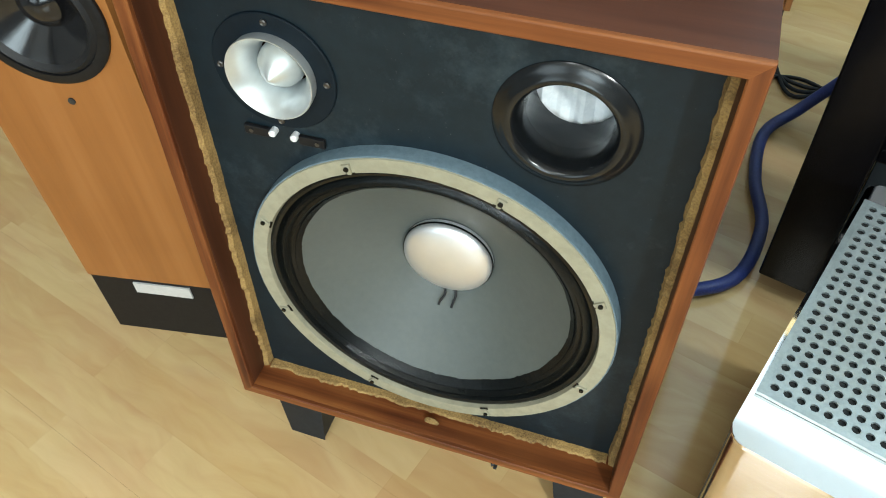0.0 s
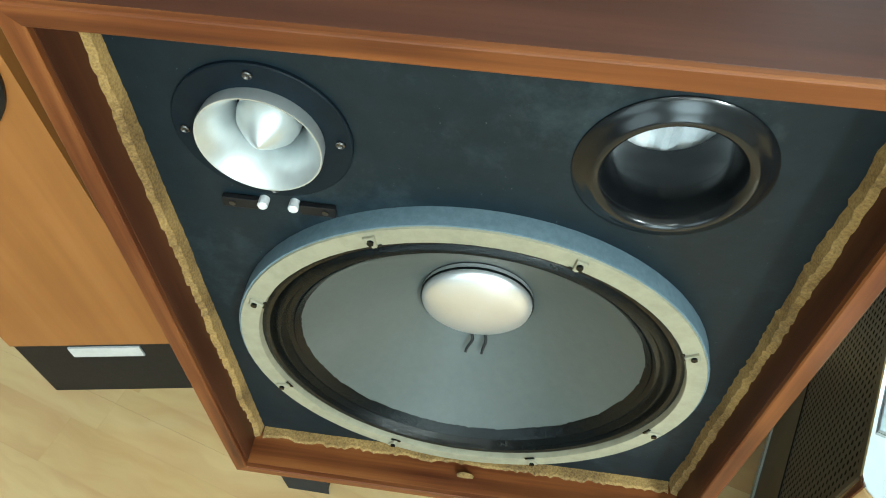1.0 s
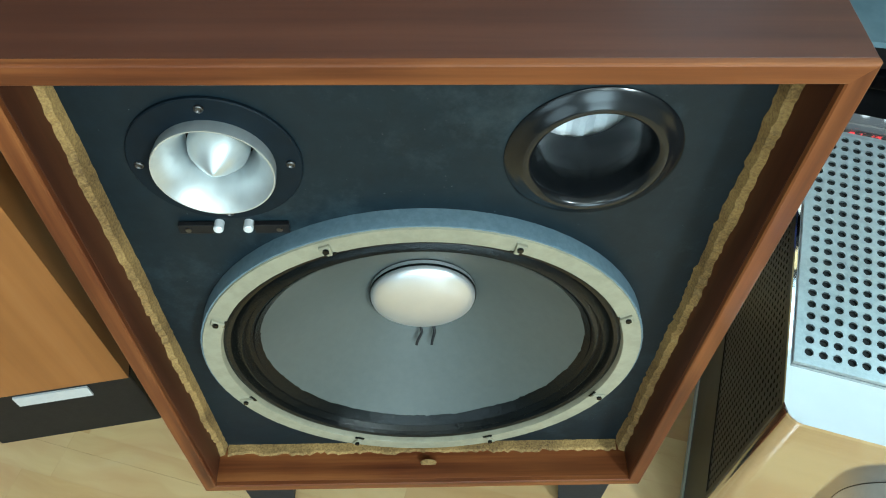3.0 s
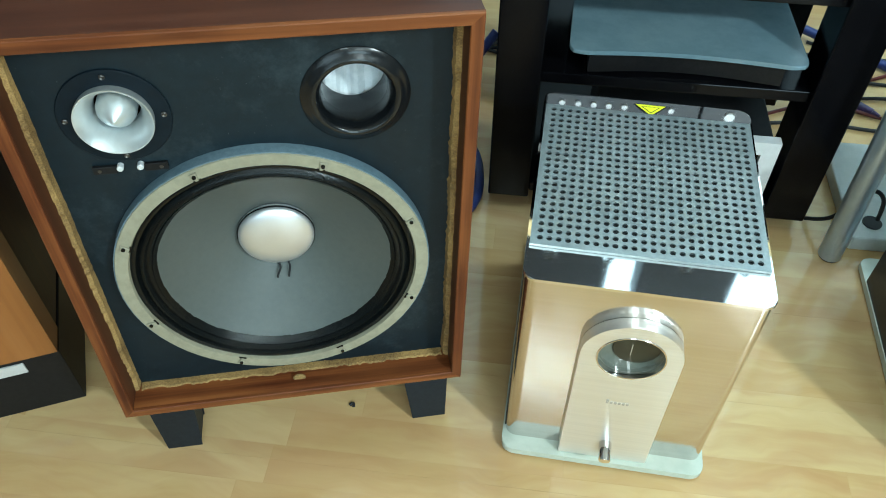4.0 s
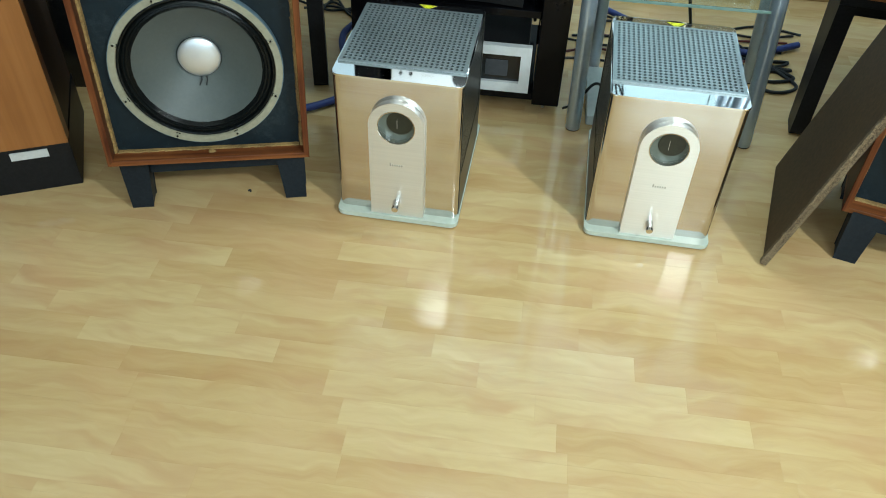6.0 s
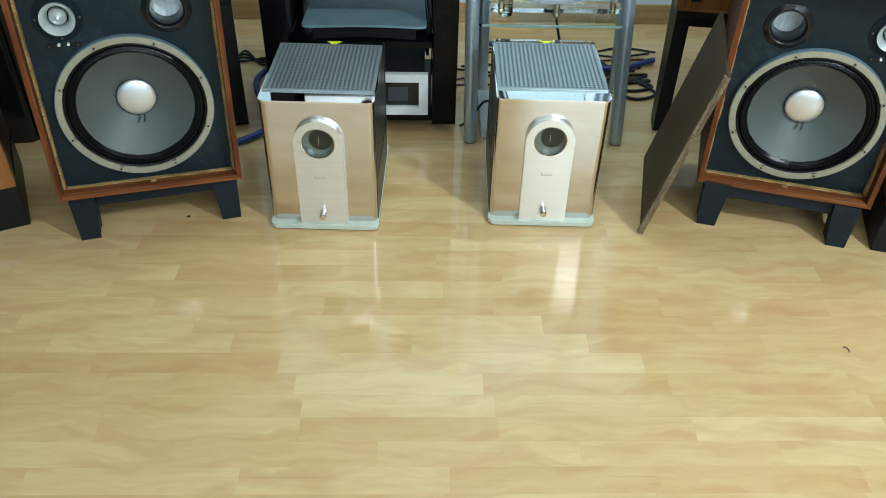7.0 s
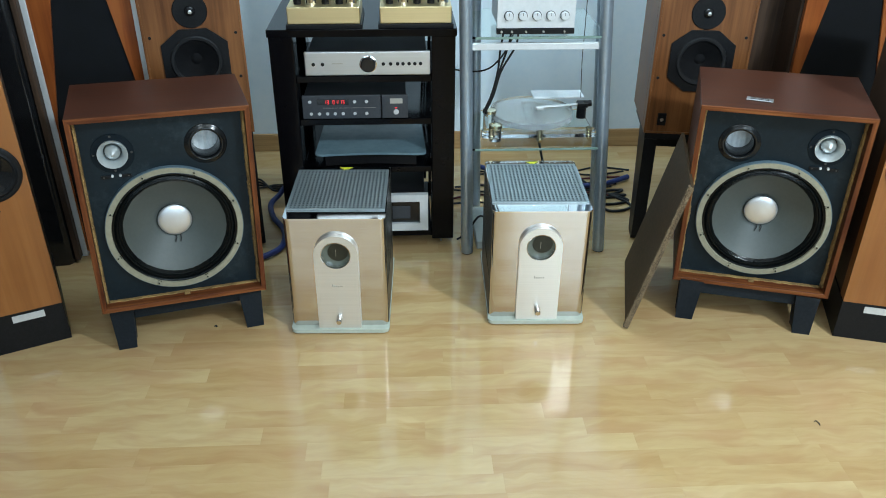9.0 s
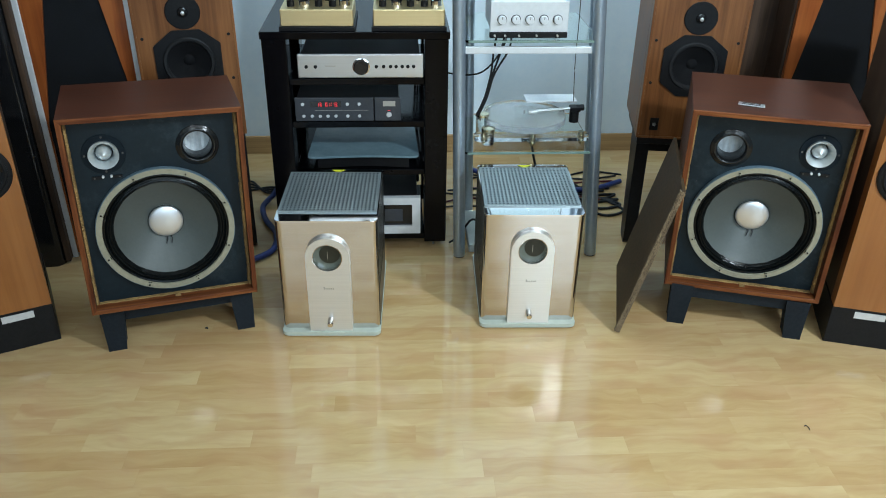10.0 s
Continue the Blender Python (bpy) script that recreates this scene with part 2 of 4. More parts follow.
def floor_material():
    """Three-strip beech laminate: strips with their own tone, butt ends set off row by row, flamed grain."""
    m = mat("beech_laminate", (0.6, 0.4, 0.2), 0.2)
    t = m.node_tree

    def math_node(op, a, b=0.0):
        n = t.nodes.new("ShaderNodeMath")
        n.operation = op
        for i, v in enumerate((a, b)):
            if isinstance(v, (int, float)):
                n.inputs[i].default_value = v
            else:
                t.links.new(v, n.inputs[i])
        return n.outputs[0]

    geo = t.nodes.new("ShaderNodeNewGeometry")
    sep = t.nodes.new("ShaderNodeSeparateXYZ")
    t.links.new(geo.outputs["Position"], sep.inputs[0])
    x, y = sep.outputs[0], sep.outputs[1]
    wob = math_node("MULTIPLY", math_node("SUBTRACT", noise_tex(m, geo.outputs["Position"], 4.5, 3), 0.5), 0.13)
    row = math_node("FLOOR", math_node("DIVIDE", y, 0.065))
    wr = t.nodes.new("ShaderNodeTexWhiteNoise")
    wr.noise_dimensions = "1D"
    t.links.new(row, wr.inputs["W"])
    xs = math_node("ADD", math_node("DIVIDE", x, 0.43), math_node("MULTIPLY", wr.outputs["Value"], 9.0))
    col = math_node("FLOOR", xs)
    cell = math_node("ADD", math_node("MULTIPLY", row, 37.13), math_node("MULTIPLY", col, 3.71))
    wc = t.nodes.new("ShaderNodeTexWhiteNoise")
    wc.noise_dimensions = "1D"
    t.links.new(cell, wc.inputs["W"])
    tone = ramp(m, wc.outputs["Value"], ((0.0, (0.50, 0.310, 0.126)), (0.3, (0.55, 0.362, 0.157)), (0.7, (0.585, 0.402, 0.186)), (1.0, (0.625, 0.450, 0.222))))
    comb = t.nodes.new("ShaderNodeCombineXYZ")
    t.links.new(math_node("MULTIPLY", x, 3.0), comb.inputs[0])
    t.links.new(math_node("MULTIPLY", math_node("ADD", y, wob), 26.0), comb.inputs[1])
    t.links.new(math_node("MULTIPLY", wc.outputs["Value"], 50.0), comb.inputs[2])
    g = noise_tex(m, comb.outputs[0], 1.0, 5, 0.6)
    c = mixc(m, 0.30, tone, ramp(m, g, ((0.32, (0.38, 0.22, 0.085)), (0.5, (0.55, 0.395, 0.185)), (0.68, (0.68, 0.53, 0.29)))))
    comb2 = t.nodes.new("ShaderNodeCombineXYZ")
    t.links.new(math_node("MULTIPLY", x, 4.6), comb2.inputs[0])
    t.links.new(math_node("MULTIPLY", math_node("ADD", y, wob), 16.0), comb2.inputs[1])
    t.links.new(math_node("MULTIPLY", wc.outputs["Value"], 31.0), comb2.inputs[2])
    flame = noise_tex(m, comb2.outputs[0], 1.0, 2, 0.5)
    c = mixc(m, ramp(m, flame, ((0.50, (0, 0, 0)), (0.68, (0.42, 0.42, 0.42)))), c, (0.455, 0.245, 0.105))
    blotch = noise_tex(m, geo.outputs["Position"], 4.2, 3)
    c = mixc(m, ramp(m, blotch, ((0.45, (0, 0, 0)), (0.68, (0.35, 0.35, 0.35)))), c, (0.58, 0.36, 0.19))
    comb3 = t.nodes.new("ShaderNodeCombineXYZ")
    t.links.new(math_node("MULTIPLY", x, 2.6), comb3.inputs[0])
    t.links.new(math_node("MULTIPLY", y, 15.0), comb3.inputs[1])
    t.links.new(math_node("MULTIPLY", wc.outputs["Value"], 70.0), comb3.inputs[2])
    rings = math_node("FRACT", math_node("MULTIPLY", noise_tex(m, comb3.outputs[0], 1.0, 1.5, 0.4), 7.0))
    line = math_node("ABSOLUTE", math_node("SUBTRACT", rings, 0.5))
    c = mixc(m, ramp(m, line, ((0.0, (0.11, 0.11, 0.11)), (0.30, (0.0, 0.0, 0.0)))), c, (0.42, 0.225, 0.095))
    fy = math_node("FRACT", math_node("DIVIDE", y, 0.065))
    fx = math_node("FRACT", xs)
    edge = math_node("MAXIMUM", math_node("LESS_THAN", fy, 0.022), math_node("LESS_THAN", fx, 0.004))
    c = mixc(m, math_node("MULTIPLY", edge, 0.07), c, (0.30, 0.17, 0.07))
    link(m, c, bsdf(m).inputs["Base Color"])
    smear = noise_tex(m, geo.outputs["Position"], 2.3, 3)
    rough_from(m, smear, 0.06, 0.14)
    bump(m, g, 0.05, 0.0004)
    return m


FLOOR = floor_material()
CONE_DARK = speckled("matt_black_cone", (0.004, 0.004, 0.005), (0.007, 0.007, 0.008), 90, 0.8, bumpy=0.0)
for m, s in ((PORT_BLACK, 0.4), (FLANGE, 0.18), (SURROUND, 0.2), (CONE_DARK, 0.18)):
    bsdf(m).inputs["Specular IOR Level"].default_value = s
for m, s in ((FRAME_WOOD, 0.2), (FRAME_WOOD_UP, 0.2), (WALNUT, 0.22), (WALNUT_UP, 0.15), (RACK_BLACK, 0.15), (BAFFLE, 0.3), (BLACK, 0.2), (STAND_PAINT, 0.2)):
    bsdf(m).inputs["Specular IOR Level"].default_value = s
for m in (CHERRY, TEAK, SHADOW_GRILLE, PANEL_BROWN, DARKWOOD, RUBBER):
    bsdf(m).inputs["Specular IOR Level"].default_value = 0.3


# ---- mesh helpers ----
def part(name, bm, material, parent=None, label="", smooth=False):
    """Links a bmesh as one mesh object under a thing or a part."""
    me = bpy.data.meshes.new(name)
    bmesh.ops.recalc_face_normals(bm, faces=bm.faces)
    bm.to_mesh(me)
    bm.free()
    for mm in (material if isinstance(material, (list, tuple)) else [material]):
        me.materials.append(mm)
    if smooth:
        for p in me.polygons:
            p.use_smooth = True
        me.set_sharp_from_angle(angle=radians(35))
    ob = new(name, me)
    if parent:
        ob.parent = parent
    if label:
        ob["label"] = label
    return ob


def thing(name, m, label, category, group="", kind=""):
    ob = new(name)
    ob.empty_display_size = 0.05
    ob.matrix_basis = m
    return tagged(ob, label, category, group, kind)


def box(x0, x1, y0, y1, z0, z1, bev=0.0, segs=2, bm=None):
    b = bmesh.new()
    bmesh.ops.create_cube(b, size=1, matrix=Matrix.Translation(((x0 + x1) / 2, (y0 + y1) / 2, (z0 + z1) / 2)) @ Matrix.Diagonal((x1 - x0, y1 - y0, z1 - z0, 1)))
    if bev:
        bmesh.ops.bevel(b, geom=list(b.edges), offset=bev, segments=segs, affect="EDGES", profile=0.5)
    return merge(bm, b)


def merge(bm, b):
    if bm is None:
        return b
    me = bpy.data.meshes.new("scratch")
    b.to_mesh(me)
    b.free()
    bm.from_mesh(me)
    bpy.data.meshes.remove(me)
    return bm


def turn(b, m):
    bmesh.ops.transform(b, matrix=m, verts=b.verts)
    return b


def lathe(profile, segs=48, centre=(0, 0, 0), axis="y", closed=False, bm=None):
    """Turns (radius, along) pairs round an axis. Along y runs into the depth."""
    b = bmesh.new()
    rings = []
    for r, a in profile:
        ring = []
        if r < 1e-6:
            p = {"y": (0, a, 0), "z": (0, 0, a), "x": (a, 0, 0)}[axis]
            ring = [b.verts.new(p)]
        else:
            for i in range(segs):
                c, s = r * math.cos(2 * math.pi * i / segs), r * math.sin(2 * math.pi * i / segs)
                ring.append(b.verts.new({"y": (c, a, s), "z": (c, s, a), "x": (a, c, s)}[axis]))
        rings.append(ring)
    pairs = list(zip(rings, rings[1:])) + ([(rings[-1], rings[0])] if closed else [])
    for p, q in pairs:
        for i in range(segs):
            j = (i + 1) % segs
            f = [p[i % len(p)], p[j % len(p)], q[j % len(q)], q[i % len(q)]]
            f = list(dict.fromkeys(f))
            if len(f) > 2:
                b.faces.new(f)
    bmesh.ops.translate(b, verts=b.verts, vec=centre)
    return merge(bm, b)


def cyl(r, p0, p1, segs=20, bm=None, r2=None):
    p0, p1 = Vector(p0), Vector(p1)
    d = p1 - p0
    b = bmesh.new()
    bmesh.ops.create_cone(b, cap_ends=True, segments=segs, radius1=r, radius2=r if r2 is None else r2, depth=d.length)
    turn(b, Matrix.Translation((p0 + p1) / 2) @ d.to_track_quat("Z", "Y").to_matrix().to_4x4())
    return merge(bm, b)


def prism(outline, y0, y1, bev=0.0, bm=None, plane="xz"):
    """Extrudes a flat outline (x, z) from y0 to y1, or (x, y) upwards."""
    b = bmesh.new()
    put = (lambda a, c, d: (a, d, c)) if plane == "xz" else (lambda a, c, d: (a, c, d))
    lo = [b.verts.new(put(x, z, y0)) for x, z in outline]
    hi = [b.verts.new(put(x, z, y1)) for x, z in outline]
    b.faces.new(lo), b.faces.new(hi[::-1])
    n = len(lo)
    for i in range(n):
        b.faces.new((lo[i], lo[(i + 1) % n], hi[(i + 1) % n], hi[i]))
    if bev:
        caps = [e for e in b.edges if (e.verts[0] in lo) == (e.verts[1] in lo)]
        bmesh.ops.bevel(b, geom=caps, offset=bev, segments=2, affect="EDGES", profile=0.5)
    return merge(bm, b)


def rounded(x0, x1, y0, y1, r, n=5):
    pts = []
    for cx, cy, a0 in ((x1 - r, y1 - r, 0), (x0 + r, y1 - r, 90), (x0 + r, y0 + r, 180), (x1 - r, y0 + r, 270)):
        for i in range(n + 1):
            a = radians(a0 + 90 * i / n)
            pts.append((cx + r * math.cos(a), cy + r * math.sin(a)))
    return pts


def ring(cx, cz, r, n):
    return [(cx + r * math.cos(2 * math.pi * k / n), cz + r * math.sin(2 * math.pi * k / n)) for k in range(n)]


def holed_plate(outer, holes, y0, y1):
    """A plate in the xz plane with holes through it."""
    b = bmesh.new()
    layers = []
    for y in (y0, y1):
        loops, edges = [], []
        for loop in (outer, *holes):
            vs = [b.verts.new((x, y, z)) for x, z in loop]
            edges += [b.edges.new((vs[i], vs[(i + 1) % len(vs)])) for i in range(len(vs))]
            loops.append(vs)
        bmesh.ops.triangle_fill(b, use_beauty=True, use_dissolve=False, edges=edges)
        layers.append(loops)
    for p, q in zip(*layers):
        for i in range(len(p)):
            j = (i + 1) % len(p)
            b.faces.new((p[i], p[j], q[j], q[i]))
    return b


def tube(name, pts, r, material, parent=None, res=10):
    """A cable: a smooth round tube through the points, as a mesh."""
    b = bmesh.new()
    P = [Vector(p) for p in pts]
    path = []
    for i in range(len(P) - 1):
        a, p, q, c = P[max(i - 1, 0)], P[i], P[i + 1], P[min(i + 2, len(P) - 1)]
        for k in range(res):
            s = k / res
            path.append(0.5 * (2 * p + (q - a) * s + (2 * a - 5 * p + 4 * q - c) * s * s + (3 * p - a - 3 * q + c) * s ** 3))
    path.append(P[-1])
    rings = []
    for i, p in enumerate(path):
        d = (path[min(i + 1, len(path) - 1)] - path[max(i - 1, 0)]).normalized()
        side = d.cross(Vector((0, 0, 1)))
        side = side.normalized() if side.length > 0.05 else Vector((1, 0, 0))
        up = side.cross(d)
        rings.append([b.verts.new(p + r * (math.cos(a) * side + math.sin(a) * up)) for a in [2 * math.pi * k / 12 for k in range(12)]])
    for u, v in zip(rings, rings[1:]):
        for k in range(12):
            b.faces.new((u[k], u[(k + 1) % 12], v[(k + 1) % 12], v[k]))
    b.faces.new(rings[0]), b.faces.new(rings[-1][::-1])
    return part(name, b, material, parent, smooth=True)


def perforated(u0, u1, v0, v1, nu, nv, r, thick, put):
    """A sheet with a grid of round holes through it; put() places (u, v, depth)."""
    verts, faces = [], []
    du, dv = (u1 - u0) / nu, (v1 - v0) / nv
    oct8 = [(math.cos(radians(22.5 + 45 * k)), math.sin(radians(22.5 + 45 * k))) for k in range(8)]
    sq = [(0.5, 0.0), (0.5, 0.5), (0.0, 0.5), (-0.5, 0.5), (-0.5, 0.0), (-0.5, -0.5), (0.0, -0.5), (0.5, -0.5)]
    for i in range(nu):
        for j in range(nv):
            cu, cv = u0 + (i + 0.5) * du, v0 + (j + 0.5) * dv
            s = len(verts)
            verts += [put(cu + a * du, cv + c * dv, 0) for a, c in sq]
            verts += [put(cu + a * r, cv + c * r, 0) for a, c in oct8]
            verts += [put(cu + a * r, cv + c * r, thick) for a, c in oct8]
            for k in range(8):
                n = (k + 1) % 8
                faces.append((s + k, s + n, s + 8 + k))
                faces.append((s + n, s + 8 + n, s + 8 + k))
                faces.append((s + 8 + k, s + 8 + n, s + 16 + n, s + 16 + k))
    me = bpy.data.meshes.new("sheet")
    me.from_pydata(verts, [], faces)
    b = bmesh.new()
    b.from_mesh(me)
    bpy.data.meshes.remove(me)
    bmesh.ops.remove_doubles(b, verts=b.verts, dist=1e-5)
    return b


# ---- the room ----
X0, X1, Y0, Y1, HT = ROOM["x0"], ROOM["x1"], ROOM["y0"], ROOM["y1"], ROOM["h"]


def structure(name, bm, material, label, category):
    return tagged(part(name, bm, material), label, category, kind="structure")


floor = structure("floor", box(X0 - 0.1, X1 + 0.1, Y0 - 0.1, Y1 + 0.1, -0.08, -0.0095), RUBBER, "glossy beech strip laminate floor with fine dark joints", "floor")
structure("wall_north", box(X0 - 0.1, X1 + 0.1, Y1, Y1 + 0.12, -0.08, HT), WALL_PAINT, "plain pale blue-white painted wall behind the racks", "wall")
# West, east and south walls are unseen; their dark grey deepens contrast.
structure("wall_west", box(X0 - 0.12, X0, Y0, Y1, -0.08, HT), LOW_BOUNCE_GREY, "plain unseen side wall, dark grey to cut bounce light", "wall")
structure("wall_east", box(X1, X1 + 0.12, Y0, Y1, -0.08, HT), LOW_BOUNCE_GREY, "plain unseen side wall in dark grey that cuts bounce light", "wall")
structure("ceiling", box(X0 - 0.1, X1 + 0.1, Y0 - 0.1, Y1 + 0.1, HT, HT + 0.1), CEIL_PAINT, "plain white painted ceiling", "ceiling")
south = box(X0 - 0.1, X1 + 0.1, Y0 - 0.12, Y0, -0.08, 0.65)
box(X0 - 0.1, X1 + 0.1, Y0 - 0.12, Y0, 2.48, HT, bm=south)
for a, c in ((X0 - 0.1, -1.95), (-0.35, 0.35), (1.95, X1 + 0.1)):
    box(a, c, Y0 - 0.12, Y0, 0.65, 2.48, bm=south)
structure("wall_south", south, LOW_BOUNCE_GREY, "unseen wall with two window openings, dark grey to cut bounce light", "wall")
for a, c in ((-1.95, -0.35), (0.35, 1.95)):
    w = thing("window_1" if a < 0 else "window_2", pose(0, Y0 - 0.06, 0), "white framed window with bright daylight behind it", "window", kind="structure")
    part("window_frame", holed_plate(((a, 0.65), (c, 0.65), (c, 2.48), (a, 2.48)), [((a + 0.06, 0.71), (c - 0.06, 0.71), (c - 0.06, 2.42), (a + 0.06, 2.42))], -0.03, 0.03), WHITE_METAL, w)
    part("mullion", box((a + c) / 2 - 0.03, (a + c) / 2 + 0.03, -0.025, 0.025, 0.71, 2.42, 0.004), WHITE_METAL, w)
sk = box(X0, X1, Y1 - 0.016, Y1 - 0.002, 0.0, 0.085, 0.004)
structure("baseboard", sk, SKIRT_WOOD, "plain oak-coloured wooden skirting board", "baseboard")


# ---- vintage three-way loudspeakers ----
H, D = 0.585, 0.335


def vintage_speaker(name, m, side, label, W=0.470, tz=0.468, pz=0.472, pu=0.111):
    """side = 1: tweeter towards local -x; -1: mirrored."""
    t = thing(name, m, label, "loudspeaker", "pair of vintage loudspeakers")
    th = 0.0140
    body = box(-W / 2, W / 2, 0.005, D, H - th, H, 0.0006)
    part("top_panel", body, WALNUT, t)
    part("bottom_panel", box(-W / 2, W / 2, 0.005, D, 0.0, th, 0.0006), FRAME_WOOD, t)
    for s in (-1, 1):
        x0, x1 = sorted((s * W / 2, s * (W / 2 - th)))
        part("side_panel", box(x0, x1, 0.005, D, th, H - th, 0.001), WALNUT_UP, t)
    part("back_panel", box(-W / 2 + th, W / 2 - th, D - 0.02, D - 0.004, th, H - th), PANEL_BROWN, t)
    # mitred front edging, a little proud and rounded
    e = th
    prof = ((0.0, 0.0051), (0.0, 0.0014), (0.04, 0.0005), (0.10, 0.0), (0.92, 0.0), (1.0, 0.001), (1.0, 0.0051))
    for k, (a, b, c, d) in enumerate((((-W / 2, H), (W / 2, H), (W / 2 - e, H - e), (-W / 2 + e, H - e)), ((-W / 2, 0), (W / 2, 0), (W / 2 - e, e), (-W / 2 + e, e)),
                                      ((-W / 2, 0), (-W / 2, H), (-W / 2 + e, H - e), (-W / 2 + e, e)), ((W / 2, 0), (W / 2, H), (W / 2 - e, H - e), (W / 2 - e, e)))):
        bm = bmesh.new()
        ends = [[bm.verts.new((o[0] + (i[0] - o[0]) * f, y, o[1] + (i[1] - o[1]) * f)) for f, y in prof] for o, i in ((a, d), (b, c))]
        for q in range(len(prof)):
            w = (q + 1) % len(prof)
            bm.faces.new((ends[0][q], ends[0][w], ends[1][w], ends[1][q]))
        bm.faces.new(ends[0]), bm.faces.new(ends[1][::-1])
        part("edging", bm, FRAME_WOOD if k < 2 else FRAME_WOOD_UP, t)
    bf = 0.0455
    zc, tx, px = 0.228, -0.134 * side, pu * side
    rings = [ring(0, zc, 0.180, 64), ring(tx, tz, 0.030, 32), ring(px, pz, 0.0445, 40)]
    part("baffle", holed_plate(((-W / 2 + th, th), (W / 2 - th, th), (W / 2 - th, H - th), (-W / 2 + th, H - th)), rings, bf, bf + 0.02), BAFFLE, t, "black painted baffle board, scuffed")
    # torn chipboard rebate round the baffle
    rng = random.Random(5 if side > 0 else 9)

    def torn(u0, u1, width, horizontal, pos, inward, rag):
        b = bmesh.new()
        n = 110
        rows = []
        for i in range(n + 1):
            u = u0 + (u1 - u0) * i / n
            wv = width * max(0.35, 0.86 + rag * (0.42 * noise.noise((u * 16, pos * 9, side * 3.0)) + 0.25 * noise.noise((u * 130, pos * 5, side)) + 0.18 * rng.random()))
            dv = bf - 0.010 - 0.003 * rng.random() - 0.003 * noise.noise((u * 40, 3.0, pos))
            pts = [(pos, bf + 0.001), (pos, dv), (pos + inward * wv * 0.75, dv + 0.002), (pos + inward * wv, bf + 0.001)]
            rows.append([b.verts.new((u, y, p) if horizontal else (p, y, u)) for p, y in pts])
        for p, q in zip(rows, rows[1:]):
            for k in range(3):
                b.faces.new((p[k], p[k + 1], q[k + 1], q[k]))
        b.faces.new(rows[0]), b.faces.new(rows[-1][::-1])
        part("chipboard_rebate", b, CHIPBOARD, t, "torn raw chipboard strip")
    torn(th, H - th, 0.0075, False, -W / 2 + th, 1, 0.3 if side > 0 else 1.0)
    torn(th, H - th, 0.0082, False, W / 2 - th, -1, 0.9 if side > 0 else 0.6)
    torn(-W / 2 + 0.022, W / 2 - 0.023, 0.0030, True, th, 1, 1.0)
    torn(-W / 2 + 0.022, W / 2 - 0.023, 0.003, True, H - th, -1, 1.2)
    # woofer
    wf = thing("woofer", Matrix.Translation((0.0, 0.0, zc)), "", "")
    wf.parent = t
    yr = 0.0295
    part("gasket", lathe(((0.1905, bf), (0.1905, yr + 0.002), (0.190, yr + 0.0005), (0.1885, yr + 0.0005), (0.1885, bf)), 72), RING_BLUE, wf, "blue-grey gasket ring", True)
    part("frame_ring", lathe(((0.1890, yr + 0.001), (0.1882, yr - 0.001), (0.1735, yr - 0.001), (0.172, yr + 0.003), (0.172, bf + 0.03)), 72), RING_CREAM, wf, "cream painted frame ring", True)
    sur = [(0.1725, yr + 0.005), (0.172, yr + 0.004), (0.169, yr + 0.003), (0.166, yr + 0.004), (0.1635, yr + 0.009), (0.160, yr + 0.005), (0.157, yr + 0.004), (0.154, yr + 0.009), (0.1505, yr + 0.008), (0.1465, yr + 0.012)]
    part("surround", lathe(sur, 96), SURROUND, wf, "tar-coated corrugated surround", True)
    cone = [(0.1465 - 0.1025 * s, yr + 0.012 + 0.0665 * s ** 0.9) for s in [k / 8 for k in range(9)]]
    part("cone", lathe(cone, 96), CONE, wf, "grey coated paper cone", True)
    dome = [(0.0485 * math.cos(a), yr + 0.0665 - 0.0110 * math.sin(a)) for a in [radians(90 * k / 8) for k in range(8)]] + [(0, yr + 0.0555)]
    part("dust_cap", lathe([(0.0490, yr + 0.0745)] + dome, 64), DOME, wf, "silver aluminium dust cap", True)
    part("dust_cap_seam", lathe(((0.0484, yr + 0.0690), (0.0496, yr + 0.0678), (0.0500, yr + 0.0700)), 64), SURROUND, wf, "", True)
    # brushed-on tar that runs unevenly over the rim of the cone
    tar = bmesh.new()
    n = 260
    loops = [[], []]
    for k in range(n):
        a = 2 * math.pi * k / n
        r = 0.1422 + 0.0016 * noise.noise((math.cos(a) * 5, math.sin(a) * 5, side * 2.0)) + 0.0011 * noise.noise((k * 0.9, side, 4.0))
        sc = (0.1465 - r) / 0.1025
        for q, rr, yy in ((0, r, yr + 0.0113 + 0.0665 * sc ** 0.9), (1, 0.1470, yr + 0.0103)):
            loops[q].append(tar.verts.new((rr * math.cos(a), yy, rr * math.sin(a))))
    for k in range(n):
        tar.faces.new((loops[0][k], loops[0][(k + 1) % n], loops[1][(k + 1) % n], loops[1][k]))
    part("tar_coat", tar, SURROUND, wf, "uneven black tar over the cone rim", True)
    for k in range(8):
        a = radians(22.5 + 45 * k)
        at = Matrix.Translation((0.1795 * math.cos(a), 0, 0.1795 * math.sin(a))) @ Matrix.Rotation(-a + math.pi / 2, 4, "Y")
        b = prism(((-0.0042, 0.0050), (0.0042, 0.0050), (0.0018, -0.0058), (-0.0018, -0.0058)), yr - 0.0034, yr + 0.001, 0.0006)
        cl = part("clamp", turn(b, at), RING_CREAM, wf)
        b = cyl(0.0024, (0, yr - 0.0052, 0.001), (0, yr - 0.003, 0.001), 8)
        part("clamp_screw", turn(b, at), SURROUND, cl)
        b = box(-0.0048, 0.0048, yr - 0.0016, yr - 0.0008, -0.0075, -0.0050)
        part("clamp_notch", turn(b, at), SURROUND, cl)
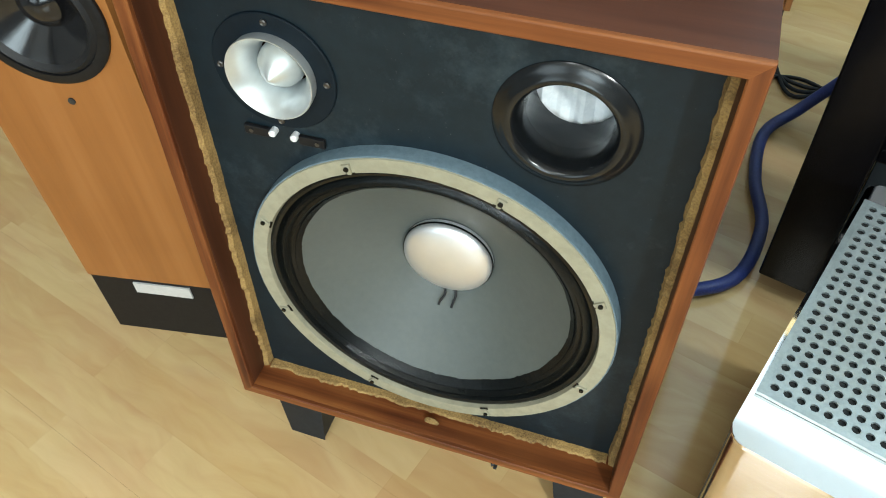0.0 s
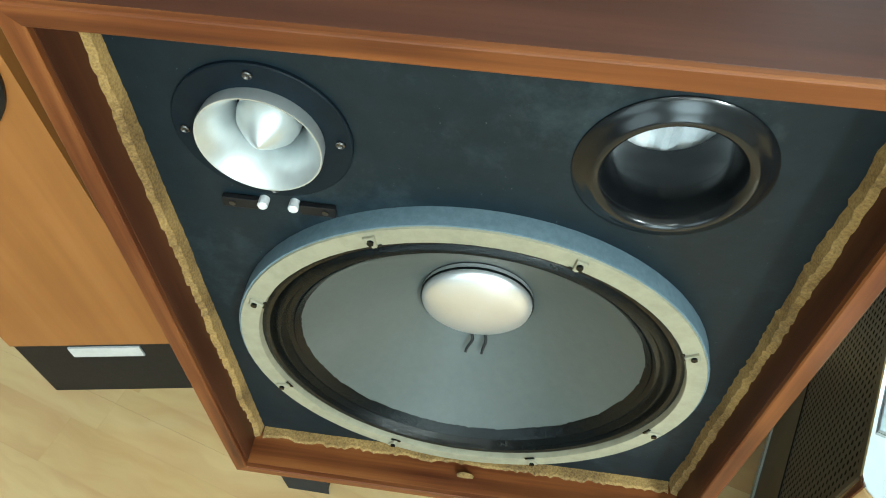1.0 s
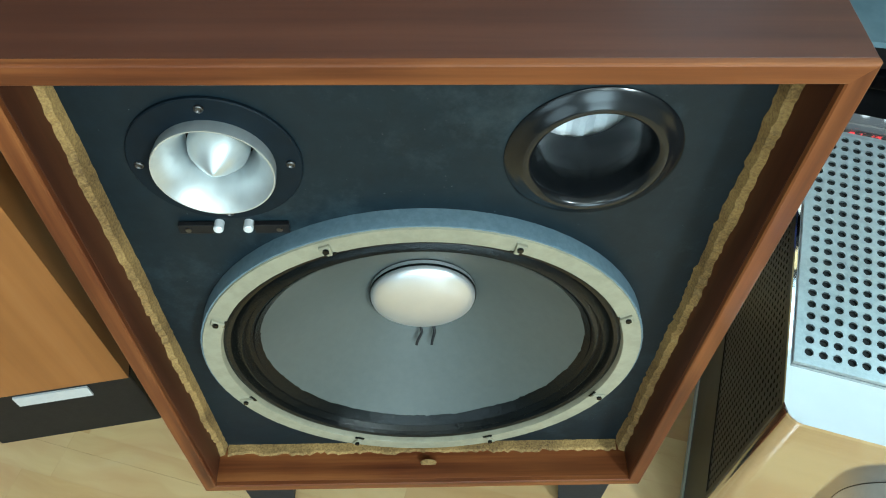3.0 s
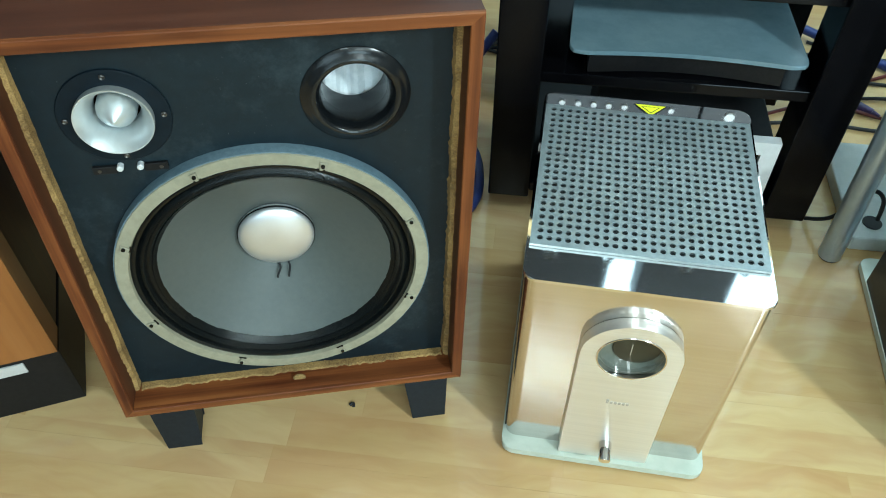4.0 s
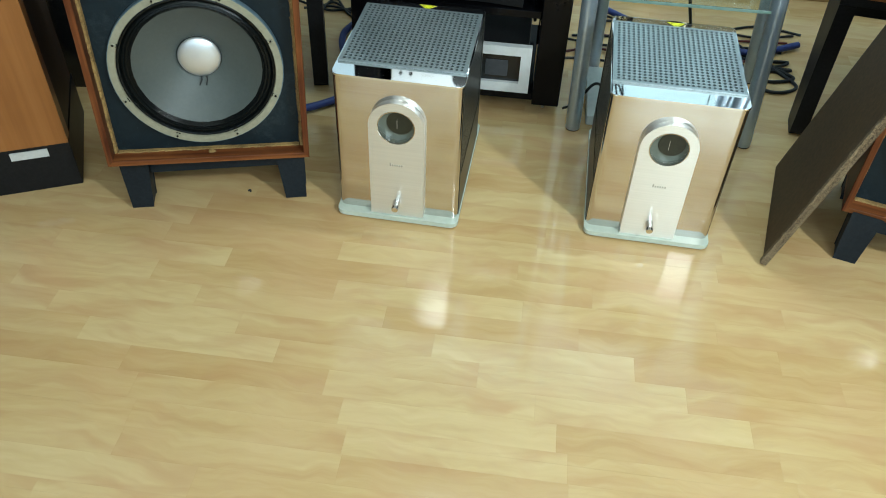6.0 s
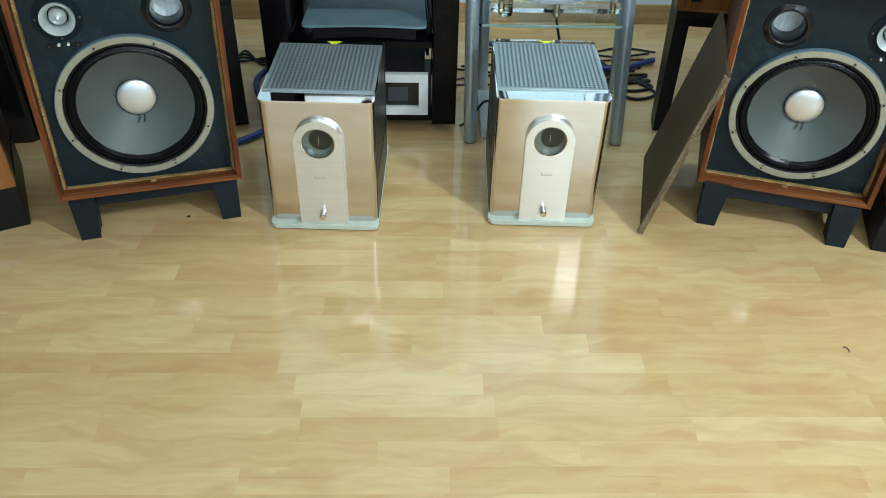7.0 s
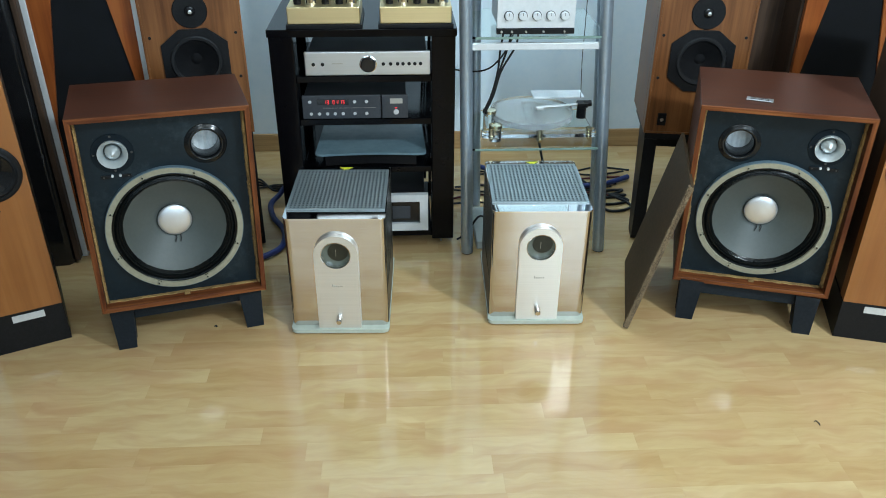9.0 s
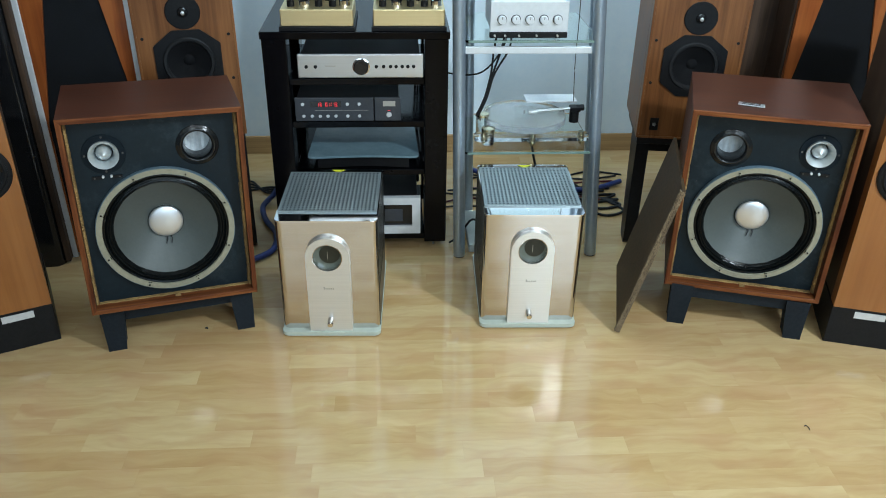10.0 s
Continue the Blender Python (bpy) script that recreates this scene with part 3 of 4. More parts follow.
    for s in (-1, 1):
        q = [(s * 0.0065 + 0.003, yr + 0.0680, -0.0500), (s * 0.0062 + 0.005, yr + 0.0630, -0.0555), (s * 0.0072 + 0.002, yr + 0.0585, -0.0635), (s * 0.0075 + 0.001, yr + 0.0560, -0.0680)]
        tube("lead_wire", q, 0.0014, RUBBER, wf)
    # tweeter horn
    tw = thing("tweeter", Matrix.Translation((tx, 0, tz)), "", "")
    tw.parent = t
    part("flange", lathe(((0.0384, bf - 0.003), (0.0552, bf - 0.003), (0.056, bf - 0.0022), (0.056, bf + 0.002)), 56), FLANGE, tw, "round black flange", True)
    part("horn", lathe(((0.0388, bf - 0.003), (0.0395, bf - 0.0115), (0.0391, bf - 0.0127), (0.0382, bf - 0.0126), (0.0355, bf - 0.0095), (0.0325, bf - 0.0058), (0.0297, bf - 0.0015), (0.0272, bf + 0.0035), (0.0252, bf + 0.009), (0.0238, bf + 0.015), (0.0229, bf + 0.022)), 56), HORN, tw, "spun aluminium horn", True)
    part("phase_plug", lathe(((0.0205, bf + 0.03), (0.0205, bf + 0.012), (0.0190, bf + 0.006), (0.0125, bf - 0.0025), (0.0055, bf - 0.0095), (0.0015, bf - 0.0122), (0, bf - 0.0127)), 48), HORN, tw, "turned aluminium phase plug", True)
    for k in range(4):
        a = radians(90 * k)
        part("screw", lathe(((0, bf - 0.0042), (0.0012, bf - 0.0042), (0.0022, bf - 0.0050), (0.0030, bf - 0.0044), (0.0031, bf - 0.003)), 12, (0.0485 * math.cos(a), 0, 0.0485 * math.sin(a))), DULL_STEEL, tw, "dull steel screw", True)
    for s in (-1, 1):
        tb = part("terminal_strip", box(*sorted((s * 0.0145, s * 0.039)), bf - 0.0050, bf - 0.001, -0.0705, -0.0610, 0.0006), BLACK, tw)
        part("rivet", cyl(0.0022, (s * 0.032, bf - 0.0058, -0.066), (s * 0.032, bf - 0.0049, -0.066), 10), DULL_STEEL, tb)
        part("terminal_screw", lathe(((0, -0.0080), (0.0028, -0.0078), (0.0036, -0.0068), (0.0036, 0.0)), 14, (s * 0.0105, bf, -0.0635)), WHITE_METAL, tw, "zinc plated terminal screw", True)
    # bass port
    po = thing("port", Matrix.Translation((px, 0, pz)), "", "")
    po.parent = t
    pr = [(0.0588, bf + 0.001), (0.0584, bf - 0.0010), (0.0570, bf - 0.0022), (0.0535, bf - 0.0036), (0.0500, bf - 0.0054), (0.0475, bf - 0.0072), (0.0455, bf - 0.0080), (0.0435, bf - 0.0076), (0.0415, bf - 0.0058), (0.0393, bf - 0.0020), (0.0376, bf + 0.004), (0.0366, bf + 0.012), (0.0362, bf + 0.02)]
    part("port_ring", lathe(pr, 72), PORT_BLACK, po, "glossy black flared ring", True)
    part("port_tube", lathe(((0.0362, bf + 0.019), (0.0362, bf + 0.052)), 48), PORT_BLACK, po, "", True)
    wool = bmesh.new()
    fold = [(-0.046 + 0.092 * k / 23, bf + 0.057 + 0.004 * math.sin(k * 1.1) * math.sin(k * 0.37)) for k in range(24)]
    for (xa, ya), (xb, yb) in zip(fold, fold[1:]):
        wool.faces.new([wool.verts.new(q) for q in ((xa, ya, -0.046), (xb, yb, -0.046), (xb, yb, 0.046), (xa, ya, 0.046))])
    part("damping_wool", wool, WOOL, po, "white folded damping wool inside the port", True)
    part("plug_hole", lathe(((0, -0.002 + 0.0), (0.008, -0.0015), (0.009, 0.0005)), 20, (0.005, 0.022, th + 0.001)), CHIPBOARD, t, "bare wood plug")
    return t


def speaker_stand(m, tag, half, top):
    t = thing("speaker_stand", m, tag, "stand", "low stands under the vintage loudspeakers")
    for s in (-1, 1):
        for y0, h1 in ((0.018, top), (0.27, top - 0.012)):
            b = bmesh.new()
            prof = [(s * (half - 0.048), 0.0), (s * half, 0.0), (s * (half + 0.004), h1 - s * 0.005), (s * (half - 0.062), h1 - s * 0.003)]
            prism(prof, y0, y0 + 0.055, 0.0, bm=b)
            bmesh.ops.bevel(b, geom=list(b.edges), offset=0.002, segments=1, affect="EDGES")
            part("leg", b, STAND_PAINT, t)
        part("side_rail", box(s * 0.19 - 0.012, s * 0.19 + 0.012, 0.073, 0.27, 0.085, 0.122, 0.002), STAND_PAINT, t)
    part("front_rail", box(-half + 0.06, half - 0.06, 0.036, 0.060, 0.093, top - 0.006, 0.002), STAND_PAINT, t)
    part("back_rail", box(-half + 0.06, half - 0.06, 0.285, 0.309, 0.083, 0.122, 0.002), STAND_PAINT, t)
    return t


VL = pose(-0.881, -0.5209, 0.1515, -1.9, 1.6, 16.6)
VR = pose(0.836, -0.5053, 0.138, 2.0, -0.4, -17.4)
vintage_speaker("vintage_loudspeaker", VL, 1, "open-fronted walnut loudspeaker with bare woofer on a low black stand")
vr = vintage_speaker("vintage_loudspeaker", VR, -1, "open-fronted walnut loudspeaker with a small badge, panel leaning beside it", 0.459, 0.473, 0.463, 0.105)
speaker_stand(pose(-0.8857, -0.508, 0, 0, 0, 15.4), "low blue-black painted wooden stand under a loudspeaker", 0.215, 0.149)
speaker_stand(pose(0.8324, -0.525, 0, 0, 0, -16.4), "low blue-black painted wooden stand under a loudspeaker", 0.202, 0.139)
bd = thing("badge", VR @ pose(-0.07, 0.075, H + 0.001, 0, 0, -8), "small silver nameplate lying on the loudspeaker top", "badge")
part("plate", box(-0.036, 0.036, -0.011, 0.011, 0, 0.003, 0.001), SILVER, bd)
for yy in (-0.006, 0.004):
    part("lettering_bar", box(-0.026, 0.024, yy, yy + 0.003, 0.003, 0.0036), INK, bd)


# ---- tube mono amplifiers ----
def mono_amplifier(m, label):
    """Origin: middle of the plinth's front edge, on the floor; depth along +y."""
    t = thing("mono_amplifier", m, label, "amplifier", "pair of mirror-steel mono amplifiers")
    part("plinth", prism(rounded(-0.153, 0.153, 0.0, 0.455, 0.018), 0.004, 0.017, 0.002, plane="xy"), MINT, t, "pale mint glass plinth")
    for sx in (-0.12, 0.12):
        for sy in (0.05, 0.40):
            part("foot", cyl(0.016, (sx, sy, 0), (sx, sy, 0.0045), 16), RUBBER, t)
    y0, y1, z0, z1, r = 0.025, 0.396, 0.017, 0.390, 0.016
    # mirror front with rounded upright corners
    fr = []
    for i in range(7):
        a = radians(180 + 90 * i / 6)
        fr.append((-0.149 + r + r * math.cos(a), y0 + r + r * math.sin(a)))
    fr.append((-0.149 + r + 0.003, y0))
    fr = fr + [(-x, y) for x, y in fr[::-1]]
    inner = [(x * 0.985, y + 0.004) for x, y in fr]
    part("front_panel", prism(fr + inner[::-1], z0, z1, plane="xy"), SATIN, t, "mirror polished steel front", True)
    part("back_panel", box(-0.149, 0.149, y1 - 0.004, y1, z0, z1), CHROME, t)
    for s in (-1, 1):
        part("side_panel", perforated(y0 + r + 0.006, y1 - 0.02, 0.14, z1 - 0.012, 36, 26, 0.0026, 0.003, lambda u, v, d, s=s: (s * (0.149 - d), u, v)), DARK_CAGE, t, "dark perforated steel side")
        b = box(s * 0.149 - 0.0015, s * 0.149 + 0.0015, y0 + r, y1, z0, 0.14)
        box(s * 0.149 - 0.0015, s * 0.149 + 0.0015, y0 + r, y1, z1 - 0.012, z1, bm=b)
        box(s * 0.149 - 0.0015, s * 0.149 + 0.0015, y1 - 0.02, y1, 0.14, z1 - 0.012, bm=b)
        box(s * 0.149 - 0.0015, s * 0.149 + 0.0015, y0 + r, y0 + r + 0.006, 0.14, z1 - 0.012, bm=b)
        part("side_edge", b, DARK_CAGE, t)
    # Plain box, coloured near-black as the shaded interior behind the holes.
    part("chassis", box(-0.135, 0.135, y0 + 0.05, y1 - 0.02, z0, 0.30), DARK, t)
    # top: mirror rim, grey perforated cage let into it
    ya, yb = y0 + 0.052, y1 - 0.034
    rim = bmesh.new()
    b = prism(rounded(-0.151, 0.151, y0 - 0.002, y1 + 0.002, r), z1, z1 + 0.005, 0.0012, plane="xy")
    merge(rim, b)
    part("top_plate", rim, CHROME, t, "mirror polished top rim")
    # Flat black sheet painted as the deep shade below the cage holes.
    part("cage_shade_sheet", box(-0.146, 0.146, ya + 0.001, yb - 0.001, z1 + 0.005, z1 + 0.0062), DARK, t)
    cage = perforated(-0.141, 0.141, ya + 0.006, yb - 0.005, 24, 22, 0.0040, 0.0025, lambda u, v, d: (u, v, z1 + 0.0095 - d))
    part("perforated_cage", cage, CAGE, t, "grey perforated steel cover")
    for a in ((-0.147, -0.141, ya, yb), (0.141, 0.147, ya, yb), (-0.141, 0.141, ya, ya + 0.006), (-0.141, 0.141, yb - 0.005, yb)):
        part("cage_edge", box(*a, z1 + 0.0055, z1 + 0.0095), CAGE, t)
    # warning sticker
    st = part("warning_sticker", prism(((-0.0245, 0.0135), (0.0245, 0.0135), (0, -0.0145)), 0, 0.0006, plane="xy"), INK, t, "yellow triangular warning sticker")
    st.location = (0.006, yb + 0.013, z1 + 0.0055)
    yl = part("sticker_face", prism(((-0.022, 0.012), (0.022, 0.012), (0, -0.0125)), 0.0006, 0.0010, plane="xy"), YELLOW, st)
    part("sticker_line", prism(((-0.014, 0.0078), (0.014, 0.0078), (0, -0.0072)), 0.0010, 0.0012, plane="xy"), INK, st)
    part("sticker_field", prism(((-0.012, 0.0067), (0.012, 0.0067), (0, -0.0055)), 0.0012, 0.0014, plane="xy"), YELLOW, st)
    # arched faceplate with a round window
    fw, zc, zr = 0.0655, 0.279, 0.0435
    outer = [(-fw, 0.0175), (fw, 0.0175)] + [(fw * math.cos(radians(a)), zc + fw * math.sin(radians(a))) for a in range(0, 181, 4)]
    hole = [(zr * math.cos(radians(a)), zc + zr * math.sin(radians(a))) for a in range(0, 360, 6)]
    part("faceplate", holed_plate(outer, [hole], 0.008, y0 - 0.0005), CHAMPAGNE, t, "champagne brushed aluminium arched faceplate", True)
    part("window_tube", lathe(((0.0450, 0.0078), (0.0444, 0.0070), (0.0428, 0.0075), (0.0425, 0.009), (0.0425, 0.017)), 56, (0, 0, zc)), SATIN, t, "polished window ring", True)
    part("window_well", lathe(((0.0424, 0.017), (0.0424, 0.0235)), 56, (0, 0, zc)), CHROME, t, "", True)
    # Flat discs painted as a deep tube: lighter crescent round an offset shade.
    part("window_back", lathe(((0, 0.0235), (0.0424, 0.0235)), 40, (0, 0, zc)), TUBE_WALL_TONE, t, "grey-green disc tinted as the lit tube wall")
    part("meter", lathe(((0, 0.0215), (0.0300, 0.0215), (0.0310, 0.0222), (0.0310, 0.0235)), 40, (0.006, 0, zc + 0.005)), TUBE_SHADE, t, "dark offset disc painted as the shaded depth of the tube", True)
    part("meter_needle", box(-0.0005, 0.0005, 0.0207, 0.0214, zc - 0.010, zc + 0.014), PALE_BAR, t)
    kn = part("knob", lathe(((0, -0.026), (0.0078, -0.026), (0.0088, -0.0245), (0.0095, -0.002), (0.0095, 0.004)), 24, (0, 0, 0)), CHROME, t, "small polished knob", True)
    kn.location, kn.rotation_euler = (0.0, 0.006, 0.060), (radians(8), 0, 0)
    for k in range(6):
        part("lettering_bar", box(-0.016 + k * 0.0055, -0.0125 + k * 0.0055, 0.0072, 0.0082, 0.170, 0.175 + (0.004 if k == 0 else 0)), PALE_BAR, t)
    return t


mono_amplifier(pose(-0.435, -0.4945, 0, 0, 0, -2.0), "mirror-steel valve amplifier with champagne faceplate on the floor")
mono_amplifier(pose(0.184, -0.4725, 0, 0, 0, -2.0), "mirror-steel valve amplifier with champagne faceplate on the floor")


# ---- black equipment rack ----
rack = thing("equipment_rack", pose(0.0, 0.054, 0), "black lacquered four-post rack filled with equipment", "rack")
for x0 in (-0.656, -0.127):
    for y0 in (0.0, 0.36):
        part("post", box(x0, x0 + 0.079, y0, y0 + 0.09, 0.03, 0.785, 0.003), RACK_BLACK, rack)
        part("foot_spike", cyl(0.004, (x0 + 0.035, y0 + 0.04, 0.0), (x0 + 0.035, y0 + 0.04, 0.03), 10, r2=0.008), STEEL, rack)
part("top_shelf", box(-0.660, -0.044, -0.006, 0.456, 0.785, 0.810, 0.002), RACK_BLACK, rack)
for z in (0.650, 0.499, 0.319, 0.060):
    part("shelf", box(-0.577, -0.127, 0.012, 0.44, z - 0.022, z, 0.002), RACK_BLACK, rack)


def integrated_amplifier():
    t = thing("integrated_amplifier", pose(-0.3385, 0.055, 0.650), "silver-fronted hi-fi amplifier with a dark volume knob", "amplifier")
    part("case", box(-0.195, 0.195, 0.012, 0.33, 0.008, 0.083, 0.002), BLACK, t)
    part("front_panel", box(-0.207, 0.207, 0.0, 0.012, 0.006, 0.085, 0.003), SILVER, t, "brushed silver front")
    for sx in (-0.17, 0.17):
        part("foot", cyl(0.014, (sx, 0.03, 0), (sx, 0.03, 0.009), 14), RUBBER, t)
    part("volume_ring", lathe(((0.0285, 0.001), (0.0285, -0.003), (0.025, -0.004), (0.025, 0.001)), 32, (0.002, 0, 0.044)), CHROME, t, "", True)
    part("volume_knob", lathe(((0, -0.016), (0.021, -0.016), (0.024, -0.013), (0.0245, 0)), 32, (0.002, 0, 0.044)), GLOSS_BLACK, t, "dark glossy volume knob", True)
    for x in (-0.178, -0.148, 0.052, 0.076, 0.099, 0.117, 0.137, 0.156, 0.175):
        part("button", lathe(((0, -0.004), (0.0055, -0.004), (0.006, 0.0005)), 14, (x, 0, 0.044)), BLACK, t)
    part("lettering_bar", box(-0.117, -0.082, -0.0006, 0.0005, 0.045, 0.047), PALE_BAR, t)


integrated_amplifier()


def cd_player():
    t = thing("cd_player", pose(-0.386, 0.055, 0.499), "charcoal compact disc player with a glowing red display", "cd player")
    part("case", box(-0.172, 0.172, 0.010, 0.30, 0.006, 0.086, 0.002), BLACK, t)
    part("front_panel", box(-0.178, 0.086, 0.0, 0.010, 0.006, 0.088, 0.002), CHARCOAL, t)
    part("drawer_panel", box(0.090, 0.178, 0.0, 0.010, 0.006, 0.088, 0.002), CHARCOAL, t)
    for sx in (-0.15, 0.15):
        part("foot", cyl(0.012, (sx, 0.03, 0), (sx, 0.03, 0.007), 14), RUBBER, t)
    part("display_window", box(-0.128, -0.022, -0.001, 0.001, 0.056, 0.076), GLOSS_BLACK, t)
    # 13 01:13 in seven-segment figures
    seg = {"0": "abcdef", "1": "bc", "3": "abgcd"}
    x = -0.104
    for ch in "13 01:13":
        if ch == " ":
            x += 0.010
            continue
        b = bmesh.new()
        if ch == ":":
            for zz in (0.062, 0.069):
                box(x, x + 0.002, -0.002, -0.0012, zz, zz + 0.002, bm=b)
            x += 0.005
        else:
            w, h, s = 0.0060, 0.0125, 0.0012
            zb = 0.0591
            rects = {"a": (0, w, h - s, h), "d": (0, w, 0, s), "g": (0, w, h / 2 - s / 2, h / 2 + s / 2), "b": (w - s, w, h / 2, h), "c": (w - s, w, 0, h / 2), "e": (0, s, 0, h / 2), "f": (0, s, h / 2, h)}
            for k in seg[ch]:
                a0, a1, c0, c1 = rects[k]
                box(x + a0, x + a1, -0.002, -0.0012, zb + c0, zb + c1, bm=b)
            x += 0.0094
        part("display_figure", b, LED, t, "glowing red figure")
    for bx in (-0.150, -0.122, -0.095, -0.069, -0.042, -0.002, 0.038):
        part("button", lathe(((0, -0.003), (0.0050, -0.003), (0.0058, 0.0005)), 14, (bx, 0, 0.024)), LABEL, t)
    for bx, bz in ((-0.152, 0.066), (-0.002, 0.066), (0.038, 0.066)):
        part("button", lathe(((0, -0.003), (0.0050, -0.003), (0.0058, 0.0005)), 14, (bx, 0, bz)), LABEL, t)
    part("drawer_button", lathe(((0, -0.003), (0.0085, -0.003), (0.0095, 0.0005)), 18, (0.138, 0, 0.028)), LABEL, t)
    part("drawer_mark", box(0.135, 0.141, -0.0006, 0.0005, 0.0415, 0.0445), LED, t)
    part("logo_plate", box(0.118, 0.160, -0.0008, 0.0005, 0.058, 0.076), PALE_BAR, t)
    part("trim_line", box(-0.11, 0.07, -0.0006, 0.0005, 0.044, 0.0448), PALE_BAR, t)


cd_player()


def glass_topped_unit():
    t = thing("power_supply", pose(-0.341, 0.066, 0.319), "low black unit with a blue-grey glass top plate", "hi-fi unit")
    n = 12
    front = [(-0.16 + 0.32 * i / n, 0.018 * math.sin(math.pi * i / n)) for i in range(n + 1)]
    part("body", prism(front + [(0.16, 0.27), (-0.16, 0.27)], 0.006, 0.044, 0.002, plane="xy"), BLACK, t)
    for sx in (-0.13, 0.13):
        part("foot", cyl(0.012, (sx, 0.06, 0), (sx, 0.06, 0.007), 14), RUBBER, t)
    f2 = [(-0.195, 0.012), (-0.1935, 0.002), (-0.188, -0.006), (-0.178, -0.009)] + [(-0.165 + 0.33 * i / n, -0.009 + 0.011 * math.sin(math.pi * i / n)) for i in range(n + 1)] + [(0.178, -0.009), (0.188, -0.006), (0.1935, 0.002), (0.195, 0.012)]
    part("top_plate", prism(f2 + [(0.186, 0.275), (-0.186, 0.275)], 0.046, 0.054, 0.002, plane="xy"), BLUE_GLASS, t, "blue-grey glass plate with a bowed front edge")


glass_topped_unit()


def silver_box():
    t = thing("power_amplifier", pose(-0.306, 0.066, 0.060), "low silver-framed unit with a dark front window", "amplifier")
    part("case", box(-0.155, 0.155, 0.012, 0.28, 0.006, 0.145, 0.002), BLACK, t)
    part("front_frame", holed_plate(((-0.165, 0.004), (0.165, 0.004), (0.165, 0.150), (-0.165, 0.150)), [((-0.135, 0.034), (0.135, 0.034), (0.135, 0.122), (-0.135, 0.122))], -0.008, 0.012), WHITE_METAL, t, "silver front frame")
    part("front_window", box(-0.135, 0.135, 0.004, 0.011, 0.034, 0.122), GLOSS_BLACK, t)
    part("inner_panel", box(0.035, 0.10, 0.001, 0.004, 0.05, 0.10, 0.001), CHARCOAL, t)


silver_box()


def tube_amplifier(m):
    t = thing("tube_amplifier", m, "gold-fronted valve amplifier with glass tubes on top", "amplifier", "pair of gold tube amplifiers")
    part("base", box(-0.122, 0.122, -0.004, 0.23, 0.0, 0.014, 0.002), BLACK, t)
    part("chassis", box(-0.116, 0.116, 0.002, 0.22, 0.014, 0.068, 0.003), GOLD_BOX, t, "gold lacquered chassis")
    for x, y, r, h in ((-0.085, 0.05, 0.011, 0.05), (-0.04, 0.05, 0.017, 0.11), (0.005, 0.05, 0.011, 0.05), (0.05, 0.05, 0.011, 0.05), (0.088, 0.055, 0.017, 0.11), (0.03, 0.11, 0.017, 0.11)):
        part("tube_base", cyl(r * 1.1, (x, y, 0.068), (x, y, 0.086), 18), CHROME if r > 0.015 else BLACK, t)
        part("glass_tube", lathe(((r * 0.8, 0.086), (r, 0.095), (r, 0.068 + h * 0.8), (r * 0.6, 0.068 + h), (0, 0.07 + h)), 20, (x, y, 0), "z"), GLASS, t, "clear glass valve", True)
        part("tube_plates", box(x - r * 0.5, x + r * 0.5, y - r * 0.3, y + r * 0.3, 0.09, 0.068 + h * 0.75, 0.001), CHARCOAL, t)
    part("transformer", box(-0.11, 0.11, 0.135, 0.22, 0.068, 0.44, 0.004), BLACK, t, "tall black transformer cover")


tube_amplifier(pose(-0.4735, 0.058, 0.810))
tube_amplifier(pose(-0.177, 0.058, 0.810))


# ---- glass and tube stand with turntable ----
gs = thing("glass_stand", pose(0, 0, 0), "silver tubular stand with clear glass shelves", "stand")
for x0, x1, y in ((0.0, -0.022, 0.0), (0.487, 0.424, -0.003), (0.060, 0.040, 0.36), (0.552, 0.497, 0.36)):
    part("upright", cyl(0.021, (x0, y, 0.004), (x0 + (x1 - x0) * 1.25, y + 0.0, 1.15), 24), SILVER_TUBE, gs, "silver lacquered tube", True)
    part("foot", cyl(0.019, (x0, y, 0), (x0, y, 0.006), 20), RUBBER, gs)
for z, xa, xb in ((0.788, 0.000, 0.437), (0.404, 0.008, 0.460)):
    part("glass_shelf", prism(rounded(xa, xb, -0.012, 0.37, 0.012), z + 0.002, z + 0.010, 0.001, plane="xy"), SHELF_GLASS, gs, "clear glass shelf with green edge")
    part("shelf_edge", box(xa + 0.010, xb - 0.010, -0.0152, -0.0125, z + 0.002, z + 0.010, 0.0008), GLASS_EDGE, gs, "polished green glass edge")
part("cross_bar", box(0.002, 0.424, -0.004, 0.012, 0.752, 0.774, 0.002), WHITE_METAL, gs)


